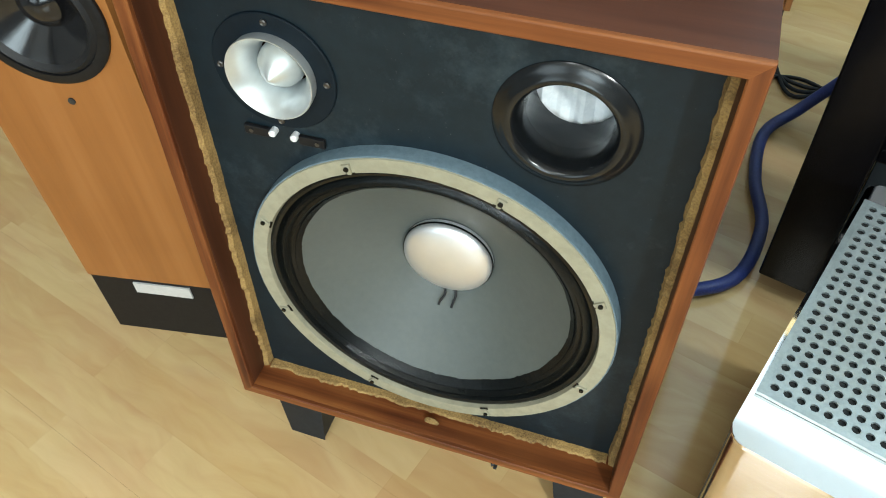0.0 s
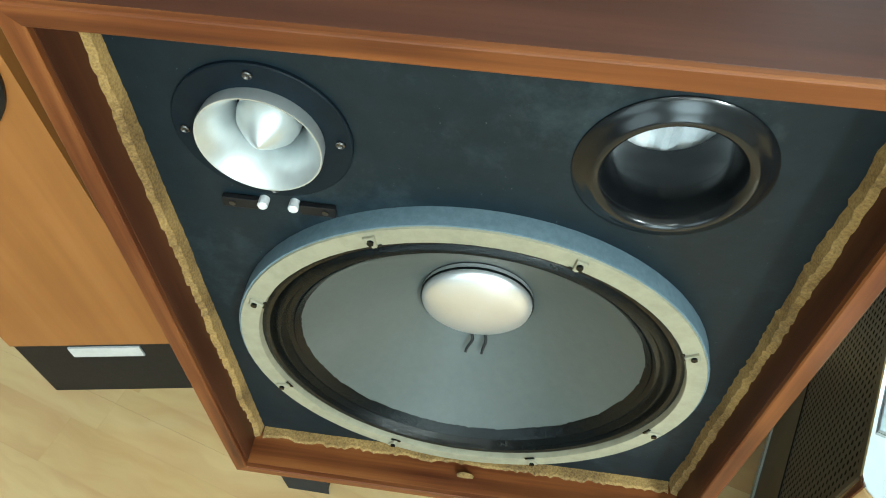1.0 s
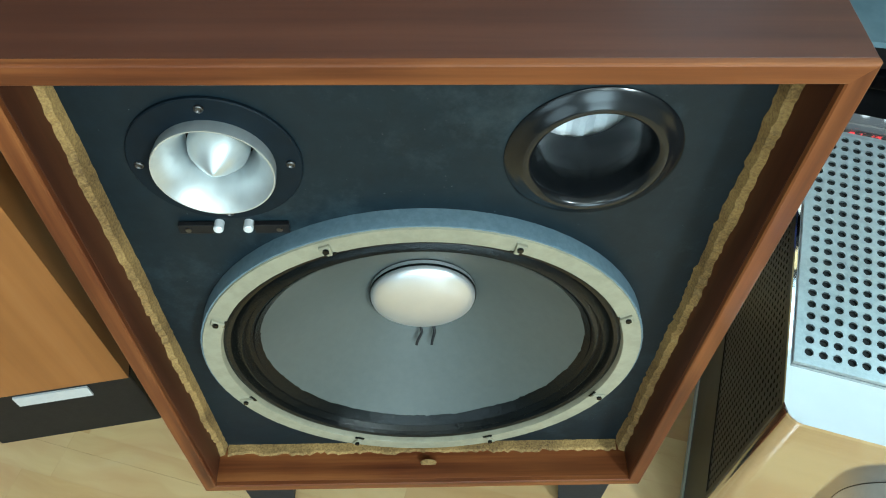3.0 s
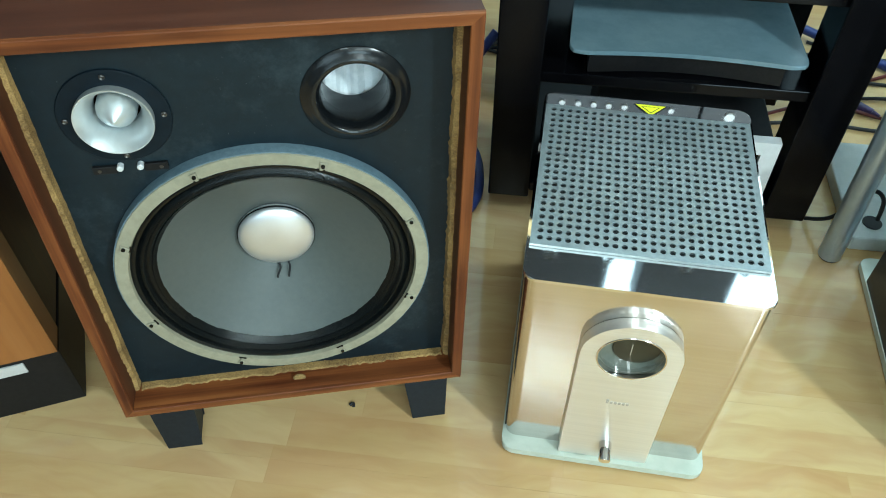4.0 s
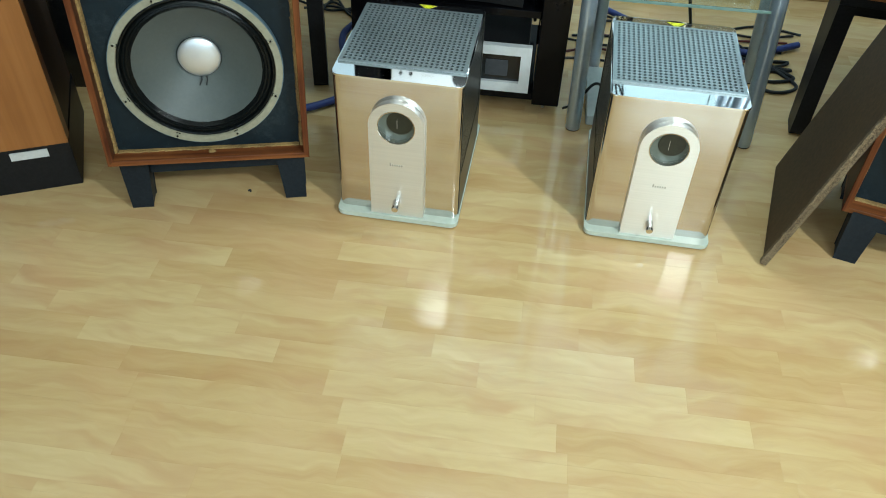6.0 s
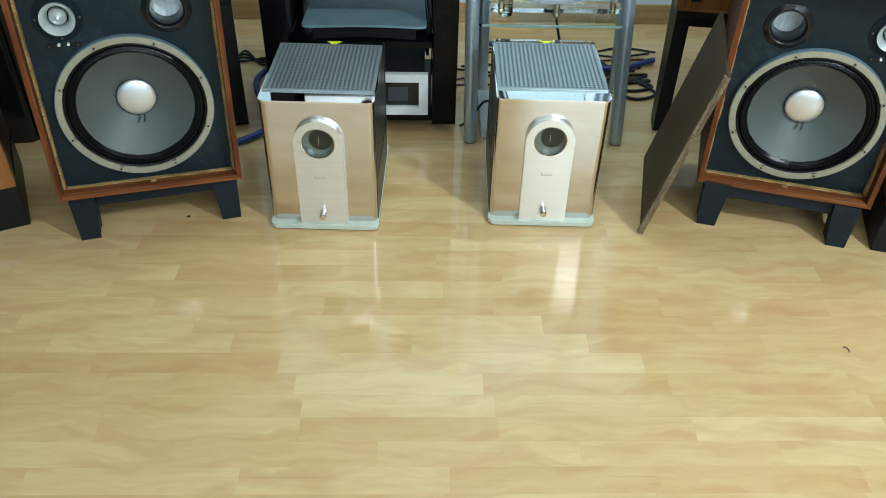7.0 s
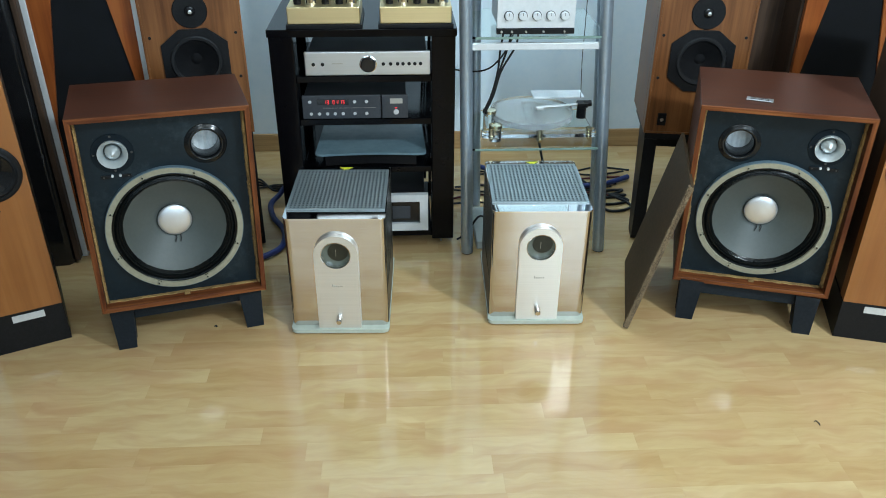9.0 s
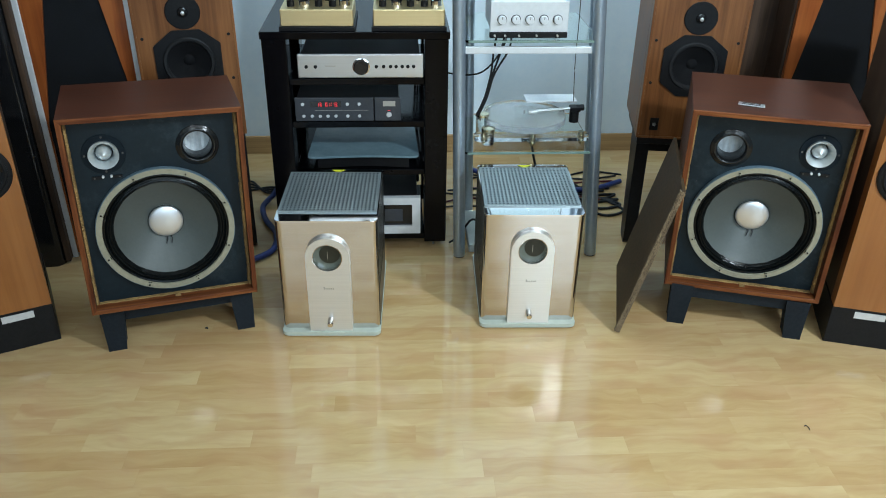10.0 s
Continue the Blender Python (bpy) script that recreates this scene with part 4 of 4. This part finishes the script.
def preamplifier():
    t = thing("preamplifier", pose(0.204, 0.0, 0.799), "silver preamplifier with five round knobs", "amplifier")
    part("case", box(-0.118, 0.118, 0.01, 0.22, 0.018, 0.115, 0.002), WHITE_METAL, t)
    part("front_panel", box(-0.125, 0.125, 0.0, 0.010, 0.022, 0.118, 0.002), WHITE_METAL, t)
    part("bottom_strip", box(-0.125, 0.125, -0.004, 0.014, 0.004, 0.021, 0.002), BLACK, t)
    for k in range(5):
        x = -0.088 + 0.0445 * k
        part("knob", lathe(((0, -0.014), (0.0115, -0.014), (0.0128, -0.012), (0.0135, 0.0)), 26, (x, 0, 0.062)), WHITE_METAL, t, "polished round knob", True)
        part("knob_mark", box(x - 0.0008, x + 0.0008, -0.0148, -0.0138, 0.064, 0.073), INK, t)
        part("knob_ring", lathe(((0.0155, 0.0), (0.0155, -0.002), (0.013, -0.002)), 26, (x, 0, 0.062)), INK, t)
    for k in range(5):
        part("switch", cyl(0.0035, (-0.11 + 0.028 * k * (1 + 0.2 * k), -0.012, 0.013), (-0.11 + 0.028 * k * (1 + 0.2 * k), -0.003, 0.013), 10), STEEL, t)
    for sx in (-0.1, 0.1):
        part("foot", cyl(0.01, (sx, 0.03, 0), (sx, 0.03, 0.006), 12), RUBBER, t)


preamplifier()


def turntable():
    t = thing("turntable", pose(0.245, 0.15, 0.4145), "clear acrylic turntable with brass feet and motor", "turntable")
    for x, y in ((-0.165, -0.10), (0.0, -0.125), (0.175, -0.10), (-0.13, 0.13), (0.15, 0.13)):
        part("foot", lathe(((0.0, 0.0), (0.004, 0.006), (0.013, 0.018), (0.013, 0.026), (0.008, 0.028)), 20, (x, y, 0), "z"), BRASS, t, "turned brass cone foot", True)
        part("pillar", cyl(0.010, (x, y, 0.024), (x, y, 0.05), 18), BRASS, t)
    part("plinth", prism(rounded(-0.200, 0.200, -0.130, -0.085, 0.014), 0.024, 0.044, 0.002, plane="xy"), ACRYLIC, t, "clear acrylic bar")
    part("plinth_arm", prism(rounded(-0.03, 0.03, -0.085, 0.15, 0.012), 0.028, 0.046, 0.002, plane="xy"), ACRYLIC, t)
    part("platter", cyl(0.148, (-0.01, 0.02, 0.050), (-0.01, 0.02, 0.072), 72), FROST, t, "frosted acrylic platter", True)
    part("spindle", cyl(0.003, (-0.01, 0.02, 0.072), (-0.01, 0.02, 0.085), 10), STEEL, t)
    for mx, my, top in ((-0.165, -0.02, 0.088), (-0.150, -0.085, 0.058)):
        tower_part = part("motor_tower", cyl(0.021, (mx, my, 0.0), (mx, my, top - 0.010), 26), ACRYLIC, t, "clear acrylic drum with brass cap")
        part("cap", lathe(((0, top + 0.004), (0.012, top + 0.003), (0.0235, top), (0.0235, top - 0.010), (0, top - 0.011)), 26, (mx, my, 0), "z"), BRASS, tower_part, "polished brass cap", True)
    part("arm_base", cyl(0.017, (0.168, 0.005, 0.046), (0.168, 0.005, 0.085), 22), BLACK, t)
    part("arm_pivot", box(0.150, 0.188, -0.010, 0.022, 0.085, 0.105, 0.004), BLACK, t)
    part("tonearm", cyl(0.0045, (0.168, 0.0, 0.098), (0.02, -0.012, 0.092), 12), STEEL, t, "slim metal tonearm")
    part("counterweight", cyl(0.011, (0.172, 0.002, 0.098), (0.200, 0.004, 0.099), 18), BLACK, t)
    part("arm_board", box(0.0, 0.185, 0.05, 0.125, 0.100, 0.108, 0.002), WHITE_METAL, t, "pale rectangular arm plate")
    part("headshell", box(0.0, 0.03, -0.018, -0.006, 0.082, 0.094, 0.002), STEEL, t)


turntable()
pb = thing("power_block", pose(0.082, 0.066, 0), "pale grey power block on the floor under the glass stand", "power strip")
part("case", box(-0.045, 0.16, -0.045, 0.24, 0.0, 0.032, 0.004), GREY_BOX, pb)
part("socket", cyl(0.018, (0.0, 0.0, 0.032), (0.0, 0.0, 0.034), 20), BLACK, pb)


# ---- two-way loudspeakers on stands behind ----
def two_way(m, label):
    """Origin: middle of the front face's lower edge."""
    t = thing("standmount_loudspeaker", m, label, "loudspeaker", "pair of teak two-way loudspeakers")
    cab = box(-0.156, 0.156, 0.035, 0.33, 0.0, 0.68, 0.003)
    for q in ((-0.156, -0.148, 0.0, 0.68), (0.148, 0.156, 0.0, 0.68), (-0.148, 0.148, 0.0, 0.007), (-0.148, 0.148, 0.673, 0.68)):
        box(q[0], q[1], -0.006, 0.036, q[2], q[3], 0.001, bm=cab)
    part("cabinet", cab, TEAK, t)
    part("front_baffle", holed_plate(((-0.149, 0.008), (0.149, 0.008), (0.149, 0.672), (-0.149, 0.672)), [ring(0, 0.262, 0.083, 36)], -0.004, 0.003), TEAK, t)
    oc = [(0.104 * x, 0.104 * z) for x, z in ((0.42, 1), (1, 0.55), (1, -0.55), (0.42, -1), (-0.42, -1), (-1, -0.55), (-1, 0.55), (-0.42, 1))]
    wf = thing("woofer", Matrix.Translation((0, -0.004, 0.262)), "", "")
    wf.parent = t
    hole = [(0.083 * math.cos(radians(a)), 0.083 * math.sin(radians(a))) for a in range(0, 360, 10)]
    part("flange", holed_plate(oc, [hole], -0.006, 0.001), BLACK, wf, "octagonal black flange")
    part("surround", lathe(((0.083, -0.004), (0.078, -0.009), (0.070, -0.008), (0.066, -0.001)), 48), RUBBER, wf, "", True)
    part("cone", lathe(((0.066, -0.001), (0.018, 0.026), (0.016, 0.024), (0.0, 0.018)), 48), CONE_DARK, wf, "dark matt cone", True)
    twr = thing("tweeter", Matrix.Translation((0, -0.004, 0.422)), "", "")
    twr.parent = t
    part("flange", lathe(((0, -0.004), (0.052, -0.004), (0.054, -0.002), (0.054, 0.001)), 40), BLACK, twr, "", True)
    part("dome", lathe(((0.017, -0.004), (0.013, -0.012), (0.006, -0.016), (0, -0.017)), 28), GLOSS_BLACK, twr, "", True)
    part("dome_guard", lathe(((0.006, -0.018), (0.006, -0.020), (0, -0.021)), 16), STEEL, twr)
    for x in (-0.133, 0.133):
        for z in (0.20, 0.345, 0.62):
            part("grille_socket", cyl(0.005, (x, -0.006, z), (x, -0.0035, z), 12), BLACK, t)
    part("connector_plate", box(-0.115, -0.085, -0.007, -0.0035, 0.03, 0.075, 0.002), BLACK, t)
    part("connector_screw", cyl(0.006, (-0.1, -0.010, 0.052), (-0.1, -0.006, 0.052), 12), STEEL, t)
    return t


def two_way_stand(m, h):
    t = thing("loudspeaker_stand", m, "black metal stand under a wooden loudspeaker", "stand", "black stands under the teak loudspeakers")
    part("top_plate", box(-0.15, 0.15, 0.0, 0.28, h - 0.025, h, 0.003), BLACK, t)
    for s in (-1, 1):
        b = prism(((0.012, 0.0), (0.078, 0.0), (0.090, 0.012), (0.15, h - 0.025), (0.0, h - 0.025), (0.0, 0.012)), s * 0.127 - 0.022, s * 0.127 + 0.022)
        part("side_frame", turn(b, Matrix(((0, 1, 0, 0), (1, 0, 0, 0), (0, 0, 1, 0), (0, 0, 0, 1)))), BLACK, t)
    part("back_brace", box(-0.105, 0.105, 0.06, 0.08, h - 0.075, h - 0.026, 0.002), BLACK, t)


BL = pose(-0.892, 0.055, 0.450, 0, 0, 14)
BR = pose(0.777, 0.05, 0.432, 0, 0, -9)
two_way(BL, "teak veneered two-way loudspeaker with octagonal woofer on a stand")
two_way(BR, "teak veneered two-way loudspeaker with octagonal woofer on a stand")
two_way_stand(pose(-0.892, 0.055, 0.0, 0, 0, 14), 0.450)
two_way_stand(pose(0.777, 0.05, 0.0, 0, 0, -9), 0.432)


# ---- tower loudspeakers at the ends ----
def tower(m, label, dx):
    t = thing("tower_loudspeaker", m, label, "loudspeaker", "pair of cherry tower loudspeakers")
    part("base", box(-0.104, 0.104, 0.0, 0.34, 0.0, 0.132, 0.002), BLACK, t, "matt black plinth")
    part("cabinet", box(-0.101, 0.101, 0.045, 0.33, 0.132, 1.02, 0.002), DARKWOOD, t)
    drv = ((0.574, 0.084), (0.735, 0.060), (0.885, 0.055))
    part("front_panel", holed_plate(((-0.103, 0.133), (0.103, 0.133), (0.103, 1.02), (-0.103, 1.02)), [ring(dx, z, r - 0.010, 40) for z, r in drv], -0.004, 0.045), CHERRY, t, "orange cherry veneered front")
    part("label_plate", box(-0.038, 0.050, -0.0025, 0.0005, 0.100, 0.122), LABEL, t, "blank silver label")
    for z, r in drv:
        wf = thing("driver", Matrix.Translation((dx, -0.004, z)), "", "")
        wf.parent = t
        part("frame_ring", lathe(((r, 0.001), (r, -0.004), (r - 0.003, -0.006), (r - 0.012, -0.006), (r - 0.013, 0.0)), 52), BLACK, wf, "", True)
        part("surround", lathe(((r - 0.012, -0.003), (r - 0.018, -0.008), (r - 0.024, -0.002)), 52), RUBBER, wf, "", True)
        part("cone", lathe(((r - 0.024, -0.002), (r * 0.30, 0.022), (r * 0.29, 0.016), (r * 0.15, 0.008), (0, 0.006)), 52), GLOSS_BLACK, wf, "glossy dark cone", True)
    part("socket_hole", cyl(0.0045, (dx, -0.0055, 0.463), (dx, -0.0035, 0.463), 12), INK, t)
    return t


tower(pose(-1.360, -0.519, 0, 0, 0, 25.0), "orange cherry tower loudspeaker on a black plinth with label", 0.011)
tower(pose(1.203, -0.6035, 0, 0, 0, -17.0), "orange cherry tower loudspeaker on a black plinth with label", -0.010)


# ---- tall grille loudspeakers behind ----
def grille_speaker(m, label, strips):
    t = thing("floorstanding_loudspeaker", m, label, "loudspeaker", "pair of tall loudspeakers with tapered grilles")
    part("cabinet", box(-0.165, 0.165, 0.02, 0.36, 0.0, 1.25, 0.004), DARKWOOD, t)
    for s in (-1, 1):
        part("cheek", prism(((s * 0.155, 0.02), (s * 0.155, 1.25), (s * 0.027, 1.25), (s * 0.150, 0.50), (s * 0.150, 0.02)), -0.004, 0.02, 0.002), REDWOOD, t, "figured red wood cheek")
        if strips:
            part("edge_strip", box(s * 0.166 - 0.011, s * 0.166 + 0.011, -0.006, 0.02, 0.0, 1.25, 0.003), WHITE_METAL, t, "pale silver edge strip")
    part("grille", prism(((-0.150, 0.02), (0.150, 0.02), (0.150, 0.50), (0.027, 1.25), (-0.027, 1.25), (-0.150, 0.50)), 0.004, 0.019), SHADOW_GRILLE, t, "black cloth grille")
    return t


grille_speaker(pose(-1.227, 0.05, 0, 0, 0, 5), "tall loudspeaker with black tapered grille and red wood cheeks", True)
grille_speaker(pose(1.262, 0.05, 0, 0, 0, -8), "tall loudspeaker with black tapered grille and red wood cheeks", False)

bp = thing("panel_loudspeaker", pose(-1.482, -0.04, 0, 0, 0, 8), "tall narrow gloss black panel leaning among the loudspeakers", "loudspeaker")
part("panel", prism(rounded(-0.075, 0.075, 0.0, 0.06, 0.02), 0.0, 1.35, 0.006, plane="xy"), GLOSS_BLACK, bp, "", True)
part("edge_moulding", box(0.077, 0.095, 0.01, 0.05, 0.01, 1.35, 0.004), DARKWOOD, bp)

wp = thing("wooden_panel", pose(1.04, 0.24, 0), "plain dark brown wooden panel standing against the wall", "panel")
part("panel", box(-0.09, 0.12, 0.0, 0.03, 0.0, 1.5, 0.003), DARKWOOD, wp)

# ---- loose grille board leaning on the loudspeaker ----
lb = thing("grille_board", Matrix.Translation((0.465, -0.508, 0.0)), "brown grille board with a torn chipboard edge, leaning sideways", "board")
e1 = Vector((0.101, 0.408, 0.0)).normalized()
up = Vector((0.136, 0.025, 0.507)).normalized()
up = (up - e1 * up.dot(e1)).normalized()
nn = e1.cross(up)
F = Matrix((e1, nn, up)).transposed().to_4x4()
part("board", turn(box(0.0, 0.42, -0.004, 0.006, 0.004, 0.525, 0.001), F), PANEL_BROWN, lb)


def ragged_edge(z0, z1, n=90):
    """The board's broken front edge: a strip whose corners wander."""
    b = bmesh.new()
    rows = []
    for i in range(n + 1):
        z = z0 + (z1 - z0) * i / n
        w = [0.0022 * noise.noise((z * 60, k * 7.0, 1.0)) + 0.0012 * noise.noise((z * 220, k * 3.0, 5.0)) for k in range(4)]
        rows.append([b.verts.new(F @ Vector(q)) for q in ((-0.002 + w[0], -0.0110 + w[1], z), (-0.002 + w[2], -0.0045, z), (0.012, -0.0045, z), (0.012 + w[3], -0.0110 + w[0], z))])
    for u, v in zip(rows, rows[1:]):
        for k in range(4):
            b.faces.new((u[k], u[(k + 1) % 4], v[(k + 1) % 4], v[k]))
    b.faces.new(rows[0]), b.faces.new(rows[-1][::-1])
    return b


part("edge_batten", ragged_edge(0.006, 0.523), CHIP_DARK, lb, "torn chipboard edge")
part("board_rim", turn(box(-0.0015, 0.0, -0.004, 0.0055, 0.006, 0.523), F), CHIP_DARK, lb)


# ---- cables ----
def cable(name, pts, r, material, label):
    ob = tube(name, pts, r, material)
    return tagged(ob, label, "cable")


cable("blue_cable", [(-0.68, 0.52, 0.10), (-0.735, 0.476, 0.03), (-0.768, 0.393, 0.016), (-0.74, 0.273, 0.016), (-0.688, 0.165, 0.016), (-0.683, 0.04, 0.016), (-0.748, -0.035, 0.016), (-0.84, -0.09, 0.016)], 0.011, BLUE_CABLE, "thick blue sleeved cable curled on the floor")
cable("blue_cable", [(0.07, 0.74, 0.03), (0.198, 0.662, 0.016), (0.332, 0.566, 0.016), (0.47, 0.529, 0.016), (0.60, 0.52, 0.016), (0.75, 0.60, 0.016)], 0.011, BLUE_CABLE, "thick blue sleeved cable on the floor by the wall")
rc = random.Random(3)
for k in range(7):
    yb = 0.395 + 0.05 * k
    xs = [-0.10 + 0.03 * k + 0.14 * q for q in range(6)]
    cable("thin_cable", [(x, yb + rc.uniform(-0.035, 0.035), 0.006 + 0.001 * (k % 3)) for x in xs], 0.0042, RED_CABLE if k % 3 == 1 else RUBBER, "thin cable lying on the floor")
cable("hanging_cable", [(0.27, 0.30, 0.42), (0.31, 0.36, 0.26), (0.36, 0.43, 0.10), (0.40, 0.47, 0.008), (0.50, 0.50, 0.006)], 0.005, RUBBER, "black cable hanging from the turntable to the floor")
pl = thing("cable_plug", pose(0.165, 0.452, 0.0, 0, 0, -38), "purple moulded plug on a floor cable", "plug")
part("body", cyl(0.011, (-0.030, 0, 0.012), (0.012, 0, 0.012), 16, r2=0.008), PLUG_PURPLE, pl, smooth=True)
part("collar", cyl(0.0125, (-0.036, 0, 0.0125), (-0.029, 0, 0.0125), 16), PLUG_PURPLE, pl)
part("sleeve", cyl(0.006, (0.012, 0, 0.012), (0.030, 0, 0.010), 12, r2=0.004), PLUG_PURPLE, pl, smooth=True)
for k in range(4):
    cable("thin_cable", [(-0.98 + 0.03 * k, 0.62 - 0.05 * k, 0.006), (-0.86, 0.57 + 0.03 * k, 0.006), (-0.76, 0.60 - 0.02 * k, 0.006), (-0.64, 0.56 + 0.05 * k, 0.006)], 0.0040, RUBBER, "thin black cable lying on the floor")
for k in range(4):
    cable("thin_cable", [(0.50 + 0.02 * k, 0.45, 0.006), (0.60, 0.30 + 0.06 * k, 0.006), (0.70, 0.34 + 0.05 * k, 0.006), (0.62, 0.46, 0.006), (0.52, 0.50 + 0.05 * k, 0.006)], 0.0055, RUBBER, "coiled black cable on the floor")
cable("mains_lead", [(-0.03, 0.09, 0.006), (0.0, 0.055, 0.05), (0.045, 0.06, 0.115), (0.075, 0.06, 0.10), (0.085, 0.06, 0.047)], 0.004, RUBBER, "thin black mains lead arching from the floor")
for k in range(3):
    x0 = 0.105 + 0.024 * k
    cable("signal_cable", [(x0, 0.02, 0.803), (x0 - 0.004, 0.055, 0.745), (0.097 + 0.006 * k, 0.075, 0.66), (0.080 + 0.004 * k, 0.085, 0.575), (0.055 + 0.004 * k, 0.10, 0.505)], 0.0034, RUBBER, "thin black signal cable hanging below the preamplifier")
cable("signal_cable", [(0.155, 0.08, 0.803), (0.13, 0.16, 0.70), (0.085, 0.22, 0.625), (0.02, 0.26, 0.60), (-0.05, 0.30, 0.60)], 0.0030, RUBBER, "thin black signal cable hanging behind the stand")
cable("signal_cable", [(0.385, 0.10, 0.92), (0.40, 0.16, 0.80), (0.405, 0.18, 0.66), (0.41, 0.17, 0.53)], 0.0014, RUBBER, "hair-thin dark cable hanging down to the tonearm")
for k in range(4):
    cable("signal_cable", [(-0.16 + 0.012 * k, 0.40, 0.64), (-0.15 + 0.01 * k, 0.46, 0.45), (-0.18 + 0.015 * k, 0.45, 0.25), (-0.14, 0.44, 0.10)], 0.0045, RUBBER, "black signal cable behind the rack shelves")
cable("floor_scrap", [(0.868, -0.958, 0.0015), (0.875, -0.954, 0.0015), (0.879, -0.965, 0.0015), (0.877, -0.972, 0.0015)], 0.0012, INK, "tiny dark curled scrap on the floor")
cable("floor_scrap", [(-0.836, -0.437, 0.002), (-0.831, -0.433, 0.002), (-0.829, -0.439, 0.002)], 0.0025, INK, "tiny dark crumb on the floor")

# ---- floor boards ----
rp = random.Random(11)
shared = {}


def floor_board(x, y, length):
    key = round(length, 3)
    if key not in shared:
        b = box(0.0, length, 0.0001, 0.1949, -0.009, 0.0)
        ob = part("floor_board", b, FLOOR, floor)
        shared[key] = ob.data
    else:
        ob = new("floor_board", shared[key])
        ob.parent = floor
    ob.location = (x, y, 0)


for k in range(29):
    y = -4.64 + 0.195 * k
    x = X0
    length = rp.uniform(0.25, 1.285)
    while x < X1 - 0.01:
        length = min(length, X1 - x)
        floor_board(x, y, length)
        x += length
        length = 1.285
